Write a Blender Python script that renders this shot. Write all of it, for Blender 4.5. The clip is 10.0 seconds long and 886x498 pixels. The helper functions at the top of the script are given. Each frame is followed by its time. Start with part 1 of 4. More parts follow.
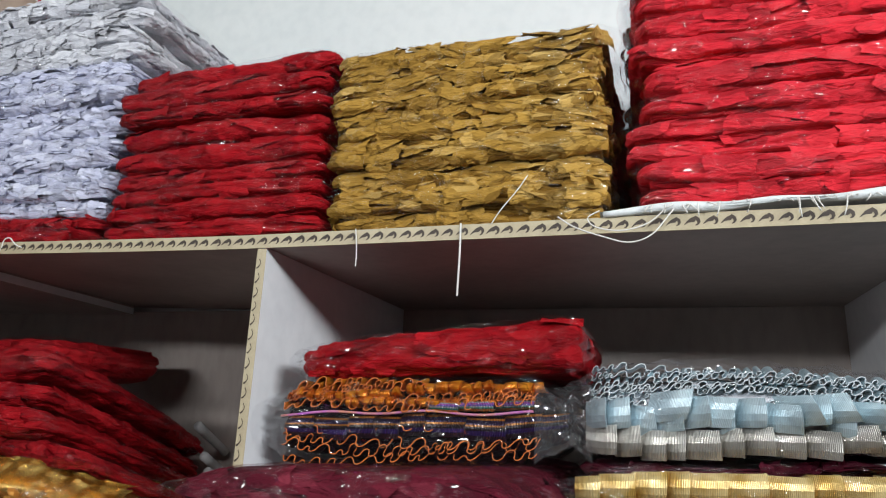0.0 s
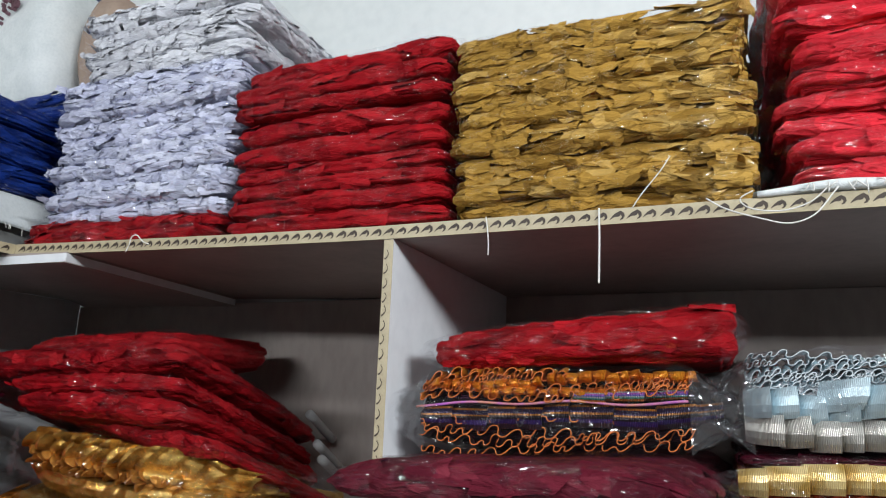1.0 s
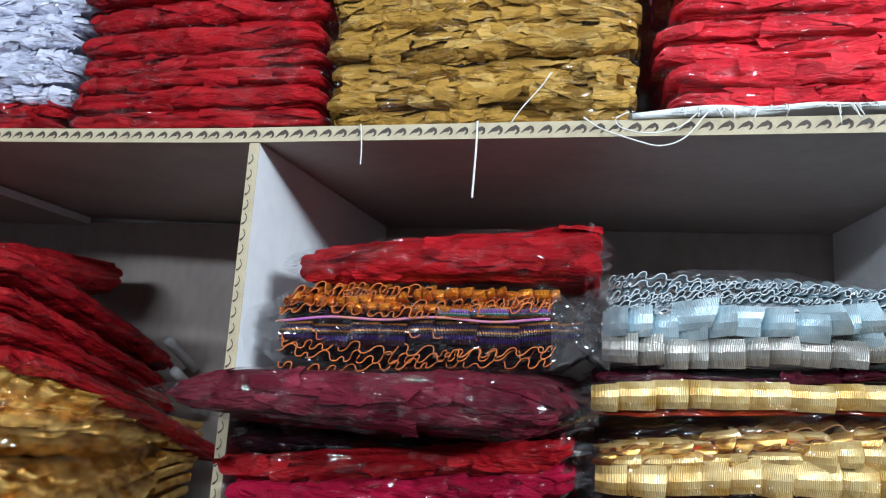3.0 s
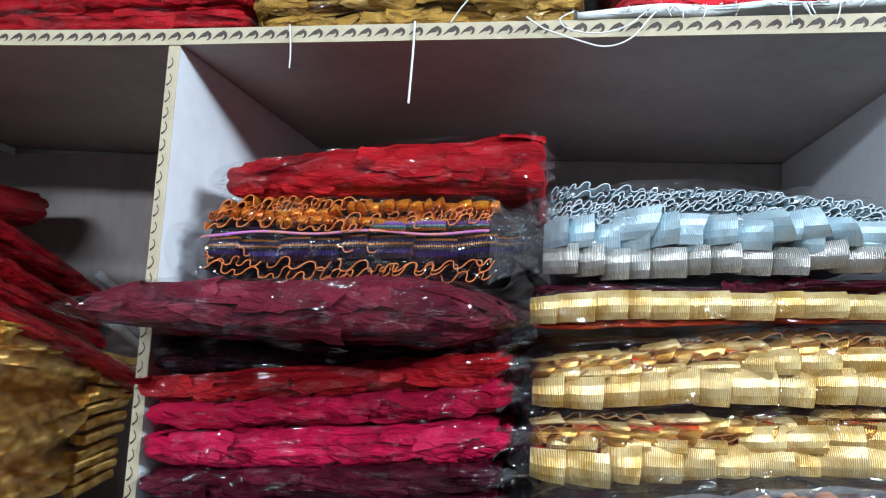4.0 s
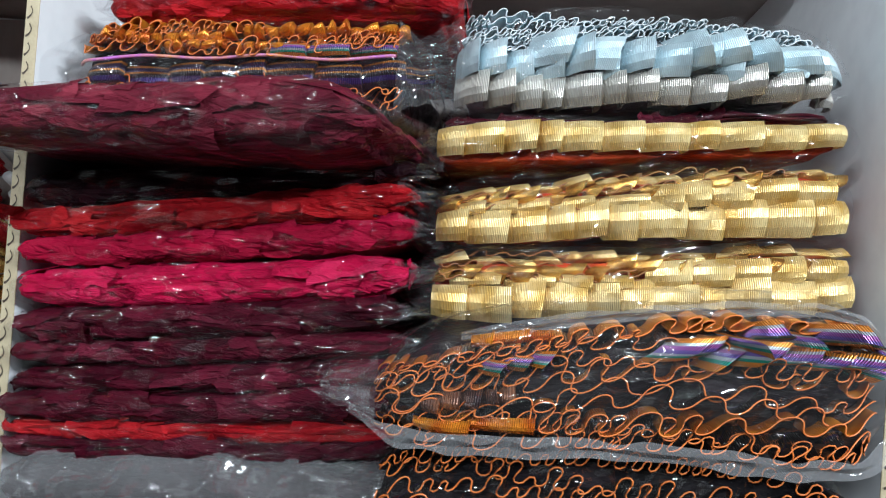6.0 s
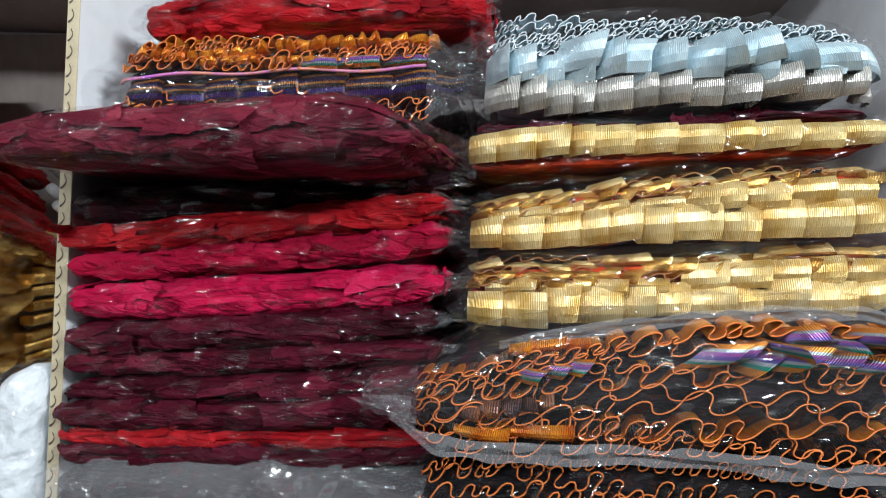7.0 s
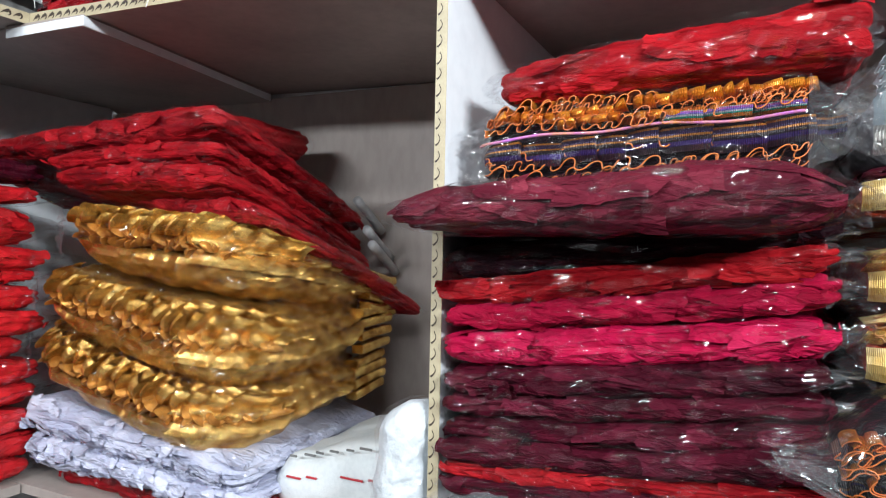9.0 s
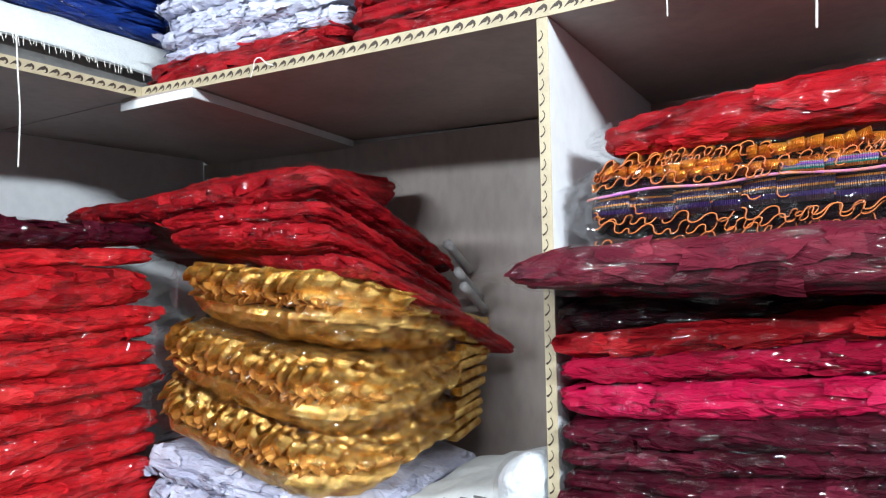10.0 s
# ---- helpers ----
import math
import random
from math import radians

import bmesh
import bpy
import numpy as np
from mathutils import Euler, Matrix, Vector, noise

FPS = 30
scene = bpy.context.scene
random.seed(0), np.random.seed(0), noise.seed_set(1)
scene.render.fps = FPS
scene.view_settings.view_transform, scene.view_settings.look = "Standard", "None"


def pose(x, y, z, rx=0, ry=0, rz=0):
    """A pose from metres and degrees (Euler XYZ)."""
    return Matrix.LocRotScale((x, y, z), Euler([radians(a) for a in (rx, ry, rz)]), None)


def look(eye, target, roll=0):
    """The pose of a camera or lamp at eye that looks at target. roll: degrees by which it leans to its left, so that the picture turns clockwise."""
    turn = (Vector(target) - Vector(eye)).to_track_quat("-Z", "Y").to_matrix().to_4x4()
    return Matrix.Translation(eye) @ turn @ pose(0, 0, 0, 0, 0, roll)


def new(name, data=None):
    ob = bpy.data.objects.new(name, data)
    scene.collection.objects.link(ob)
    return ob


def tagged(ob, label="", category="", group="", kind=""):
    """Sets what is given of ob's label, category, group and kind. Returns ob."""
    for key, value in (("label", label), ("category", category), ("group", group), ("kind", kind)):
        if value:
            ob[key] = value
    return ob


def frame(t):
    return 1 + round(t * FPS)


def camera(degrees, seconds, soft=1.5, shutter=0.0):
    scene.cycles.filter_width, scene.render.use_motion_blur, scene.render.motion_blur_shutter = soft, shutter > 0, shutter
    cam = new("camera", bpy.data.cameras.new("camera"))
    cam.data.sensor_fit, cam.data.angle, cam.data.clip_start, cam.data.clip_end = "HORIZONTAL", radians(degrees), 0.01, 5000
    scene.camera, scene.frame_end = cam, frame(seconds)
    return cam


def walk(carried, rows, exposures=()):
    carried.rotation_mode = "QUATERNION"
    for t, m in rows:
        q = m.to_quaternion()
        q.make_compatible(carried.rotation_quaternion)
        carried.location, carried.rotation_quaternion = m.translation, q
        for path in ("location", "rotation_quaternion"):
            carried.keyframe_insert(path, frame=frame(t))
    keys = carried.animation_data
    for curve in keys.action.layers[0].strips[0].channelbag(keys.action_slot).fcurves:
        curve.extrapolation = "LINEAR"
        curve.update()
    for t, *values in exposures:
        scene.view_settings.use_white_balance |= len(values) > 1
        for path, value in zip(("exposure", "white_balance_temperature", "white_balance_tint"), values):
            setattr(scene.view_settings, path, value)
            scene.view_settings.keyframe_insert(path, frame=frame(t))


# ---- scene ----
cam = camera(68.6, 10.0, 1.15)
PATH = [
    (0, (0.019, -0.035, 1.702), (-0.582, 1.807, 2.197), 2.4),
    (0.5, (-0.051, -0.054, 1.702), (-0.729, 1.769, 2.168), 3.3),
    (1, (-0.106, -0.062, 1.708), (-0.861, 1.737, 2.149), 2.0),
    (1.5, (-0.173, -0.076, 1.7), (-1.013, 1.694, 2.101), 2.7),
    (2, (-0.207, -0.07, 1.682), (-1.062, 1.704, 2.03), 3.0),
    (2.5, (-0.153, -0.031, 1.671), (-0.8, 1.827, 2.027), 3.3),
    (3, (-0.088, 0.009, 1.655), (-0.538, 1.931, 1.978), 3.5),
    (3.2, (-0.069, 0.018, 1.648), (-0.475, 1.953, 1.948), 3.7),
    (4.5, (-0.053, 0.108, 1.557), (-0.379, 2.075, 1.719), 2.9),
    (5, (-0.034, 0.131, 1.518), (-0.349, 2.102, 1.64), 3.5),
    (5.5, (-0.009, 0.139, 1.49), (-0.243, 2.125, 1.545), 4.2),
    (5.7, (0.007, 0.146, 1.471), (-0.211, 2.133, 1.523), 4.2),
    (6.8, (0.017, 0.134, 1.492), (-0.24, 2.117, 1.473), 3.2),
    (7, (0.005, 0.134, 1.495), (-0.296, 2.111, 1.492), 2.7),
    (7.5, (-0.031, 0.133, 1.512), (-0.449, 2.088, 1.514), 1.9),
    (8, (-0.074, 0.113, 1.53), (-0.637, 2.033, 1.535), 0.6),
    (8.5, (-0.144, 0.075, 1.538), (-0.876, 1.936, 1.539), 1.6),
    (9, (-0.196, 0.047, 1.548), (-1.054, 1.854, 1.538), 1.2),
    (9.5, (-0.234, 0.026, 1.569), (-1.172, 1.792, 1.564), 0.6),
    (10, (-0.253, -0.009, 1.607), (-1.269, 1.713, 1.646), -1.3),
]
walk(cam, [(t, look(eye, target, roll)) for t, eye, target, roll in PATH],
     [(0.0, -0.76, 6500, 11), (2.5, -0.54, 5950, 8), (4.5, -0.22, 5600, 7), (5.5, -0.2, 5900, 7), (7.5, -0.28, 6250, 9), (8.5, 0.0, 6250, 9), (10.0, 0.24, 6100, 9)])

# ---- world and lamps ----
world = bpy.data.worlds.new("world")
scene.world = world
world.use_nodes = True
world.node_tree.nodes["Background"].inputs[0].default_value = (0.8, 0.9, 1.0, 1)
world.node_tree.nodes["Background"].inputs[1].default_value = 0.005


def area_lamp(name, eye, target, sx, sy, watts, colour):
    data = bpy.data.lights.new(name, "AREA")
    data.shape, data.size, data.size_y, data.energy, data.color = "RECTANGLE", sx, sy, watts, colour
    ob = new(name, data)
    ob.matrix_world = look(eye, target)
    return ob


for eye, aim, sx, sy, watts in (
        ((2.55, -1.05, 2.85), (-0.2, 0.9, 1.60), 1.25, 0.12, 168),
        ((0.45, -1.75, 3.10), (0.1, 0.9, 1.60), 1.25, 0.12, 30),
        ((-1.25, -1.95, 2.45), (-0.9, 0.9, 1.60), 1.25, 0.12, 60),
        ((0.55, -0.70, 3.40), (0.2, 0.5, 1.6), 1.25, 0.10, 8),
        ((-0.95, -0.95, 3.40), (-0.9, 0.5, 1.6), 1.25, 0.10, 10)):
    area_lamp("tube_light", eye, aim, sx, sy, watts, (0.93, 0.97, 1.0))


# ---- materials ----
def material(name):
    m = bpy.data.materials.new(name)
    m.use_nodes = True
    t = m.node_tree
    return m, t, t.nodes["Principled BSDF"]


def node(t, kind, **kw):
    n = t.nodes.new(kind)
    for k, v in kw.items():
        if k in n.inputs:
            n.inputs[k].default_value = v
    return n


def coords(t, scale):
    c = t.nodes.new("ShaderNodeTexCoord")
    m = node(t, "ShaderNodeMapping", Scale=scale)
    t.links.new(c.outputs["Object"], m.inputs["Vector"])
    return m.outputs["Vector"]


def ramp(t, source, stops):
    r = t.nodes.new("ShaderNodeValToRGB")
    el = r.color_ramp.elements
    while len(el) < len(stops):
        el.new(0.5)
    for e, (p, c) in zip(el, stops):
        e.position, e.color = p, (*c, 1)
    t.links.new(source, r.inputs["Fac"])
    return r.outputs["Color"]


def mix(t, a, b, fac, kind="MIX"):
    n = t.nodes.new("ShaderNodeMix")
    n.data_type, n.blend_type = "RGBA", kind
    for v, s in ((fac, "Factor_Float"), (a, "A_Color"), (b, "B_Color")):
        sock = next(i for i in n.inputs if i.identifier == s)
        if isinstance(v, (int, float)):
            sock.default_value = v
        elif isinstance(v, tuple):
            sock.default_value = (*v, 1)
        else:
            t.links.new(v, sock)
    return next(o for o in n.outputs if o.identifier == "Result_Color")


def bump(t, height, strength, distance, shader, chain=None):
    b = node(t, "ShaderNodeBump", Strength=strength, Distance=distance)
    t.links.new(height, b.inputs["Height"])
    if chain is not None:
        t.links.new(chain, b.inputs["Normal"])
    t.links.new(b.outputs["Normal"], shader.inputs["Normal"])
    return b.outputs["Normal"]


def tint(c, k):
    return tuple(min(1.0, v * k) for v in c)


def cloth(name, base, light, dark, rough=0.55, sheen=0.0, weave=900.0):
    """Satin petal cloth: tone by petal, blotches, thread relief."""
    m, t, p = material(name)
    geo = t.nodes.new("ShaderNodeNewGeometry")
    info = t.nodes.new("ShaderNodeObjectInfo")
    isle = ramp(t, geo.outputs["Random Per Island"], [(0.0, dark), (0.14, tint(base, 0.6)), (0.32, base), (0.75, base), (1.0, light)])
    big = node(t, "ShaderNodeTexNoise", Scale=9.0, Detail=4.0)
    t.links.new(coords(t, (1, 1, 2.5)), big.inputs["Vector"])
    warp = node(t, "ShaderNodeTexVoronoi", Scale=24.0, Randomness=1.0)
    swirl = t.nodes.new("ShaderNodeVectorMath")
    swirl.operation = "MULTIPLY_ADD"
    swirl.inputs[1].default_value = (0.045, 0.045, 0.045)
    t.links.new(big.outputs["Color"], swirl.inputs[0])
    t.links.new(coords(t, (1, 1, 2.3)), swirl.inputs[2])
    t.links.new(swirl.outputs[0], warp.inputs["Vector"])
    sep = t.nodes.new("ShaderNodeSeparateColor")
    t.links.new(warp.outputs["Color"], sep.inputs[0])
    facet = ramp(t, sep.outputs[0], [(0.0, tint(dark, 0.6)), (0.25, dark), (0.45, base), (0.8, base), (1.0, light)])
    blot = ramp(t, big.outputs["Fac"], [(0.36, tint(dark, 0.9)), (0.52, base), (0.72, light)])
    col = mix(t, mix(t, isle, facet, 0.5), blot, 0.22)
    rnd = ramp(t, info.outputs["Random"], [(0.0, (0.80, 0.80, 0.80)), (1.0, (1.0, 1.0, 1.0))])
    col = mix(t, col, rnd, 0.6, "MULTIPLY")
    t.links.new(col, p.inputs["Base Color"])
    fine = node(t, "ShaderNodeTexNoise", Scale=weave, Detail=2.0)
    mid = node(t, "ShaderNodeTexNoise", Scale=60.0, Detail=4.0, Distortion=1.2)
    t.links.new(coords(t, (0.5, 1, 1.6)), mid.inputs["Vector"])
    t.links.new(coords(t, (1, 1, 1)), fine.inputs["Vector"])
    zero = bump(t, warp.outputs["Distance"], 0.5, 0.012, p)
    first = bump(t, mid.outputs["Fac"], 0.9, 0.008, p, zero)
    bump(t, fine.outputs["Fac"], 0.25, 0.0006, p, first)
    p.inputs["Roughness"].default_value = rough
    p.inputs["Sheen Weight"].default_value = sheen
    p.inputs["Sheen Roughness"].default_value = 0.4
    p.inputs["Sheen Tint"].default_value = (*light, 1)
    p.inputs["Specular IOR Level"].default_value = 0.06
    return m


def ribbon_mat(name, base, other, metal=0.5, rough=0.36, pitch=0.0021, depth=0.0006, crease=0.004):
    """Ribbed lame ribbon: ribs run across its length (u in metres)."""
    m, t, p = material(name)
    uv = t.nodes.new("ShaderNodeUVMap")
    sep = t.nodes.new("ShaderNodeSeparateXYZ")
    t.links.new(uv.outputs["UV"], sep.inputs[0])
    mul = t.nodes.new("ShaderNodeMath")
    mul.operation = "MULTIPLY"
    mul.inputs[1].default_value = 2 * math.pi / pitch
    t.links.new(sep.outputs["X"], mul.inputs[0])
    sin = t.nodes.new("ShaderNodeMath")
    sin.operation = "SINE"
    t.links.new(mul.outputs[0], sin.inputs[0])
    geo = t.nodes.new("ShaderNodeNewGeometry")
    n = node(t, "ShaderNodeTexNoise", Scale=35.0, Detail=3.0)
    t.links.new(coords(t, (1, 1, 1)), n.inputs["Vector"])
    col = ramp(t, n.outputs["Fac"], [(0.35, other), (0.6, base)])
    rib = ramp(t, sin.outputs[0], [(0.0, (0.74, 0.74, 0.74)), (0.6, (1, 1, 1))])
    col = mix(t, col, rib, 0.5, "MULTIPLY")
    t.links.new(col, p.inputs["Base Color"])
    first = bump(t, n.outputs["Fac"], 0.5, crease, p)
    bump(t, sin.outputs[0], 0.9, depth, p, first)
    p.inputs["Metallic"].default_value = metal
    p.inputs["Roughness"].default_value = rough
    return m


def striped_ribbon(name, stripes, rough=0.32, metal=0.45):
    """Ribbon with coloured stripes along it (v across, 0 to 1)."""
    m, t, p = material(name)
    uv = t.nodes.new("ShaderNodeUVMap")
    sep = t.nodes.new("ShaderNodeSeparateXYZ")
    t.links.new(uv.outputs["UV"], sep.inputs[0])
    col = ramp(t, sep.outputs["Y"], stripes)
    last = next(n for n in t.nodes if n.type == "VALTORGB")
    last.color_ramp.interpolation = "CONSTANT"
    mul = t.nodes.new("ShaderNodeMath")
    mul.operation = "MULTIPLY"
    mul.inputs[1].default_value = 2 * math.pi / 0.0024
    t.links.new(sep.outputs["X"], mul.inputs[0])
    sin = t.nodes.new("ShaderNodeMath")
    sin.operation = "SINE"
    t.links.new(mul.outputs[0], sin.inputs[0])
    rib = ramp(t, sin.outputs[0], [(0.0, (0.45, 0.45, 0.45)), (0.6, (1, 1, 1))])
    col = mix(t, col, rib, 0.7, "MULTIPLY")
    t.links.new(col, p.inputs["Base Color"])
    bump(t, sin.outputs[0], 0.9, 0.0008, p)
    p.inputs["Metallic"].default_value = metal
    p.inputs["Roughness"].default_value = rough
    return m


def film_mat(name, haze=0.0, gloss=1.0, rough=0.06, tone=(0.98, 0.98, 0.985), crinkle=1.0):
    """Thin clear polythene: clear through, glossy by Fresnel on its creased facets, slight haze."""
    m, t, p = material(name)
    t.nodes.remove(p)
    out = t.nodes["Material Output"]
    chain = None
    for scale, warp, dist, stretch in ((7.0, 8.0, 0.0090 * crinkle, (0.4, 0.4, 2.2)), (10.0, 8.0, 0.0055 * crinkle, (-1.5, 0.8, 1.2)), (26.0, 5.0, 0.0006 * crinkle, (0.5, 0.5, -1.8))):
        fold = node(t, "ShaderNodeTexWave", Scale=scale, Distortion=warp, Detail=1.0)
        fold.bands_direction, fold.wave_profile = "DIAGONAL", "TRI"
        fold.inputs["Detail Scale"].default_value = 1.1
        t.links.new(coords(t, stretch), fold.inputs["Vector"])
        b1 = node(t, "ShaderNodeBump", Strength=1.0, Distance=dist)
        t.links.new(fold.outputs["Fac"], b1.inputs["Height"])
        if chain is not None:
            t.links.new(chain, b1.inputs["Normal"])
        chain = b1.outputs["Normal"]
    face = node(t, "ShaderNodeLayerWeight", Blend=0.5)
    power = t.nodes.new("ShaderNodeMath")
    power.operation = "POWER"
    power.inputs[1].default_value = 6.0
    t.links.new(face.outputs["Facing"], power.inputs[0])
    amt = t.nodes.new("ShaderNodeMath")
    amt.operation, amt.use_clamp = "MULTIPLY_ADD", True
    amt.inputs[1].default_value = 0.12 * gloss
    amt.inputs[2].default_value = 0.034 * gloss
    t.links.new(power.outputs[0], amt.inputs[0])
    clear = node(t, "ShaderNodeBsdfTransparent", Color=(*tone, 1))
    gl = node(t, "ShaderNodeBsdfGlossy", Color=(1, 1, 1, 1), Roughness=rough)
    t.links.new(b1.outputs["Normal"], gl.inputs["Normal"])
    dif = node(t, "ShaderNodeBsdfDiffuse", Color=(0.85, 0.86, 0.88, 1))
    m1 = node(t, "ShaderNodeMixShader", Fac=haze)
    t.links.new(clear.outputs[0], m1.inputs[1])
    t.links.new(dif.outputs[0], m1.inputs[2])
    m2 = t.nodes.new("ShaderNodeMixShader")
    t.links.new(amt.outputs[0], m2.inputs[0])
    t.links.new(m1.outputs[0], m2.inputs[1])
    t.links.new(gl.outputs[0], m2.inputs[2])
    t.links.new(m2.outputs[0], out.inputs["Surface"])
    return m


def plain(name, base, other, scale=6.0, rough=0.6, bumps=0.15, bscale=120.0, dist=0.001, stretch=(1, 1, 1), metal=0.0):
    m, t, p = material(name)
    n = node(t, "ShaderNodeTexNoise", Scale=scale, Detail=6.0, Distortion=0.4)
    t.links.new(coords(t, stretch), n.inputs["Vector"])
    s = node(t, "ShaderNodeTexNoise", Scale=scale * 9, Detail=3.0)
    t.links.new(coords(t, stretch), s.inputs["Vector"])
    a = ramp(t, n.outputs["Fac"], [(0.32, other), (0.62, base)])
    b = ramp(t, s.outputs["Fac"], [(0.3, tint(other, 0.9)), (0.6, base)])
    t.links.new(mix(t, a, b, 0.3), p.inputs["Base Color"])
    f = node(t, "ShaderNodeTexNoise", Scale=bscale, Detail=3.0)
    t.links.new(coords(t, stretch), f.inputs["Vector"])
    bump(t, f.outputs["Fac"], bumps, dist, p)
    p.inputs["Roughness"].default_value = rough
    p.inputs["Metallic"].default_value = metal
    return m


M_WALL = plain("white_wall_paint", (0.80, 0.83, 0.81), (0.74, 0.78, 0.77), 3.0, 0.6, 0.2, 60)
# For unseen walls, darkened so the films mirror less light.
M_SHADE = plain("dark_unseen_wall", (0.085, 0.075, 0.068), (0.055, 0.05, 0.045), 2.0, 0.7)
# Ceiling is never in view; its low tone limits bounce and film veil.
M_CEIL = plain("dark_unseen_ceiling", (0.20, 0.20, 0.195), (0.16, 0.16, 0.155), 3.0, 0.7)
# Floor out of view, made dark to keep its reflection off the bags.
M_FLOOR = plain("dark_unseen_floor", (0.05, 0.047, 0.043), (0.035, 0.033, 0.03), 4.0, 0.5)
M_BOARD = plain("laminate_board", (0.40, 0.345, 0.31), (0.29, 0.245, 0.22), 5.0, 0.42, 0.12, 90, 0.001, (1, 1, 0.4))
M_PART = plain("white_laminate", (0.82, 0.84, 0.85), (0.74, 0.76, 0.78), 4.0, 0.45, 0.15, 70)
M_TAPE = plain("cream_edge_tape", (0.50, 0.43, 0.28), (0.40, 0.33, 0.21), 30.0, 0.5, 0.3, 300)
M_INK = plain("dark_brown_print", (0.035, 0.022, 0.015), (0.06, 0.04, 0.025), 40.0, 0.55)
M_SACK = plain("woven_white_sack", (0.74, 0.77, 0.76), (0.62, 0.66, 0.66), 14.0, 0.55, 0.6, 420, 0.0015)
M_THREAD = plain("white_thread", (0.78, 0.77, 0.72), (0.66, 0.65, 0.6), 60.0, 0.7)
M_COTTON = plain("white_foam_roll", (0.72, 0.76, 0.77), (0.60, 0.64, 0.66), 16.0, 0.75, 0.7, 60, 0.008)
M_GREY = plain("grey_board", (0.20, 0.20, 0.19), (0.14, 0.14, 0.135), 8.0, 0.6)
M_TAN = plain("tan_cloth", (0.40, 0.30, 0.23), (0.30, 0.21, 0.16), 9.0, 0.8, 0.4, 200)
M_CYAN = plain("cyan_print", (0.10, 0.42, 0.50), (0.08, 0.36, 0.45), 10.0, 0.4)
M_NAVY = plain("navy_print", (0.02, 0.04, 0.12), (0.015, 0.03, 0.09), 10.0, 0.4)
M_REDP = plain("red_print", (0.50, 0.03, 0.04), (0.42, 0.02, 0.03), 10.0, 0.4)
M_PLUM = plain("plum_print", (0.16, 0.07, 0.09), (0.11, 0.05, 0.06), 30.0, 0.6)
M_GREYPIPE = plain("grey_card_tube", (0.45, 0.45, 0.44), (0.36, 0.36, 0.36), 20.0, 0.5)

C_RED = cloth("red_cloth", (0.36, 0.007, 0.012), (0.56, 0.022, 0.028), (0.115, 0.002, 0.005))
C_BRIGHT = cloth("bright_red_cloth", (0.62, 0.012, 0.018), (0.82, 0.055, 0.055), (0.17, 0.003, 0.006))
C_CORAL = cloth("coral_red_cloth", (0.78, 0.030, 0.046), (0.86, 0.075, 0.09), (0.20, 0.004, 0.009))
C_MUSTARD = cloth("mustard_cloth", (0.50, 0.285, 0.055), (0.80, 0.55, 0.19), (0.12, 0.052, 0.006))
# Shaded copy of C_MUSTARD: the gloom between petals is put into the colour.
C_MUSTARD_IN = cloth("shaded_mustard_cloth", (0.27, 0.140, 0.022), (0.46, 0.27, 0.06), (0.07, 0.030, 0.004))
C_LAV = cloth("lavender_white_cloth", (0.66, 0.68, 0.83), (0.82, 0.84, 0.93), (0.42, 0.44, 0.60))
C_WHITE = cloth("silver_white_cloth", (0.74, 0.75, 0.79), (0.86, 0.87, 0.88), (0.48, 0.48, 0.52))
C_BLUE = cloth("royal_blue_cloth", (0.010, 0.035, 0.22), (0.025, 0.075, 0.36), (0.003, 0.008, 0.06))
C_MAROON = cloth("maroon_cloth", (0.058, 0.003, 0.011), (0.17, 0.018, 0.040), (0.008, 0.001, 0.003))
C_MAGENTA = cloth("magenta_cloth", (0.34, 0.004, 0.032), (0.48, 0.012, 0.060), (0.15, 0.002, 0.012))
C_PINK = cloth("hot_pink_cloth", (0.46, 0.005, 0.052), (0.64, 0.035, 0.12), (0.22, 0.003, 0.022))
# Dark maroon cloth, with deep shade among the packets lowered into its colour.
C_BLACK = cloth("shade_dark_maroon_cloth", (0.010, 0.002, 0.004), (0.03, 0.005, 0.010), (0.004, 0.001, 0.002))
C_DUSKY = cloth("dusky_maroon_cloth", (0.115, 0.010, 0.022), (0.24, 0.035, 0.055), (0.022, 0.003, 0.008))
C_DARK = cloth("black_mesh_cloth", (0.010, 0.008, 0.010), (0.028, 0.018, 0.024), (0.004, 0.003, 0.004), 0.4)
C_ORANGE = cloth("orange_red_cloth", (0.52, 0.055, 0.016), (0.66, 0.12, 0.03), (0.28, 0.02, 0.008))
R_GOLD = ribbon_mat("pale_gold_ribbon", (0.93, 0.73, 0.34), (0.64, 0.40, 0.10), 0.5, 0.33, 0.0021, 0.00035)
R_OLDGOLD = ribbon_mat("old_gold_foil", (0.96, 0.62, 0.18), (0.52, 0.23, 0.03), 0.82, 0.27, 0.0026, 0.0005, 0.007)
R_SILVER = ribbon_mat("silver_ribbon", (0.64, 0.79, 0.84), (0.46, 0.60, 0.66), 0.4, 0.32, 0.0021, 0.00014)
R_BRONZE = ribbon_mat("bronze_foil", (0.72, 0.34, 0.07), (0.42, 0.16, 0.025), 0.6, 0.32, 0.0024, 0.0003)
R_TAN = ribbon_mat("tan_silver_ribbon", (0.62, 0.60, 0.54), (0.46, 0.43, 0.38), 0.5, 0.38)
R_ORANGE = ribbon_mat("orange_ribbon", (0.95, 0.36, 0.03), (0.62, 0.13, 0.010), 0.5, 0.30)
R_BLACK = striped_ribbon("dark_striped_ribbon", [(0.0, (0.03, 0.02, 0.02)), (0.45, (0.05, 0.03, 0.14)), (0.55, (0.25, 0.12, 0.03)), (0.65, (0.02, 0.015, 0.02))])
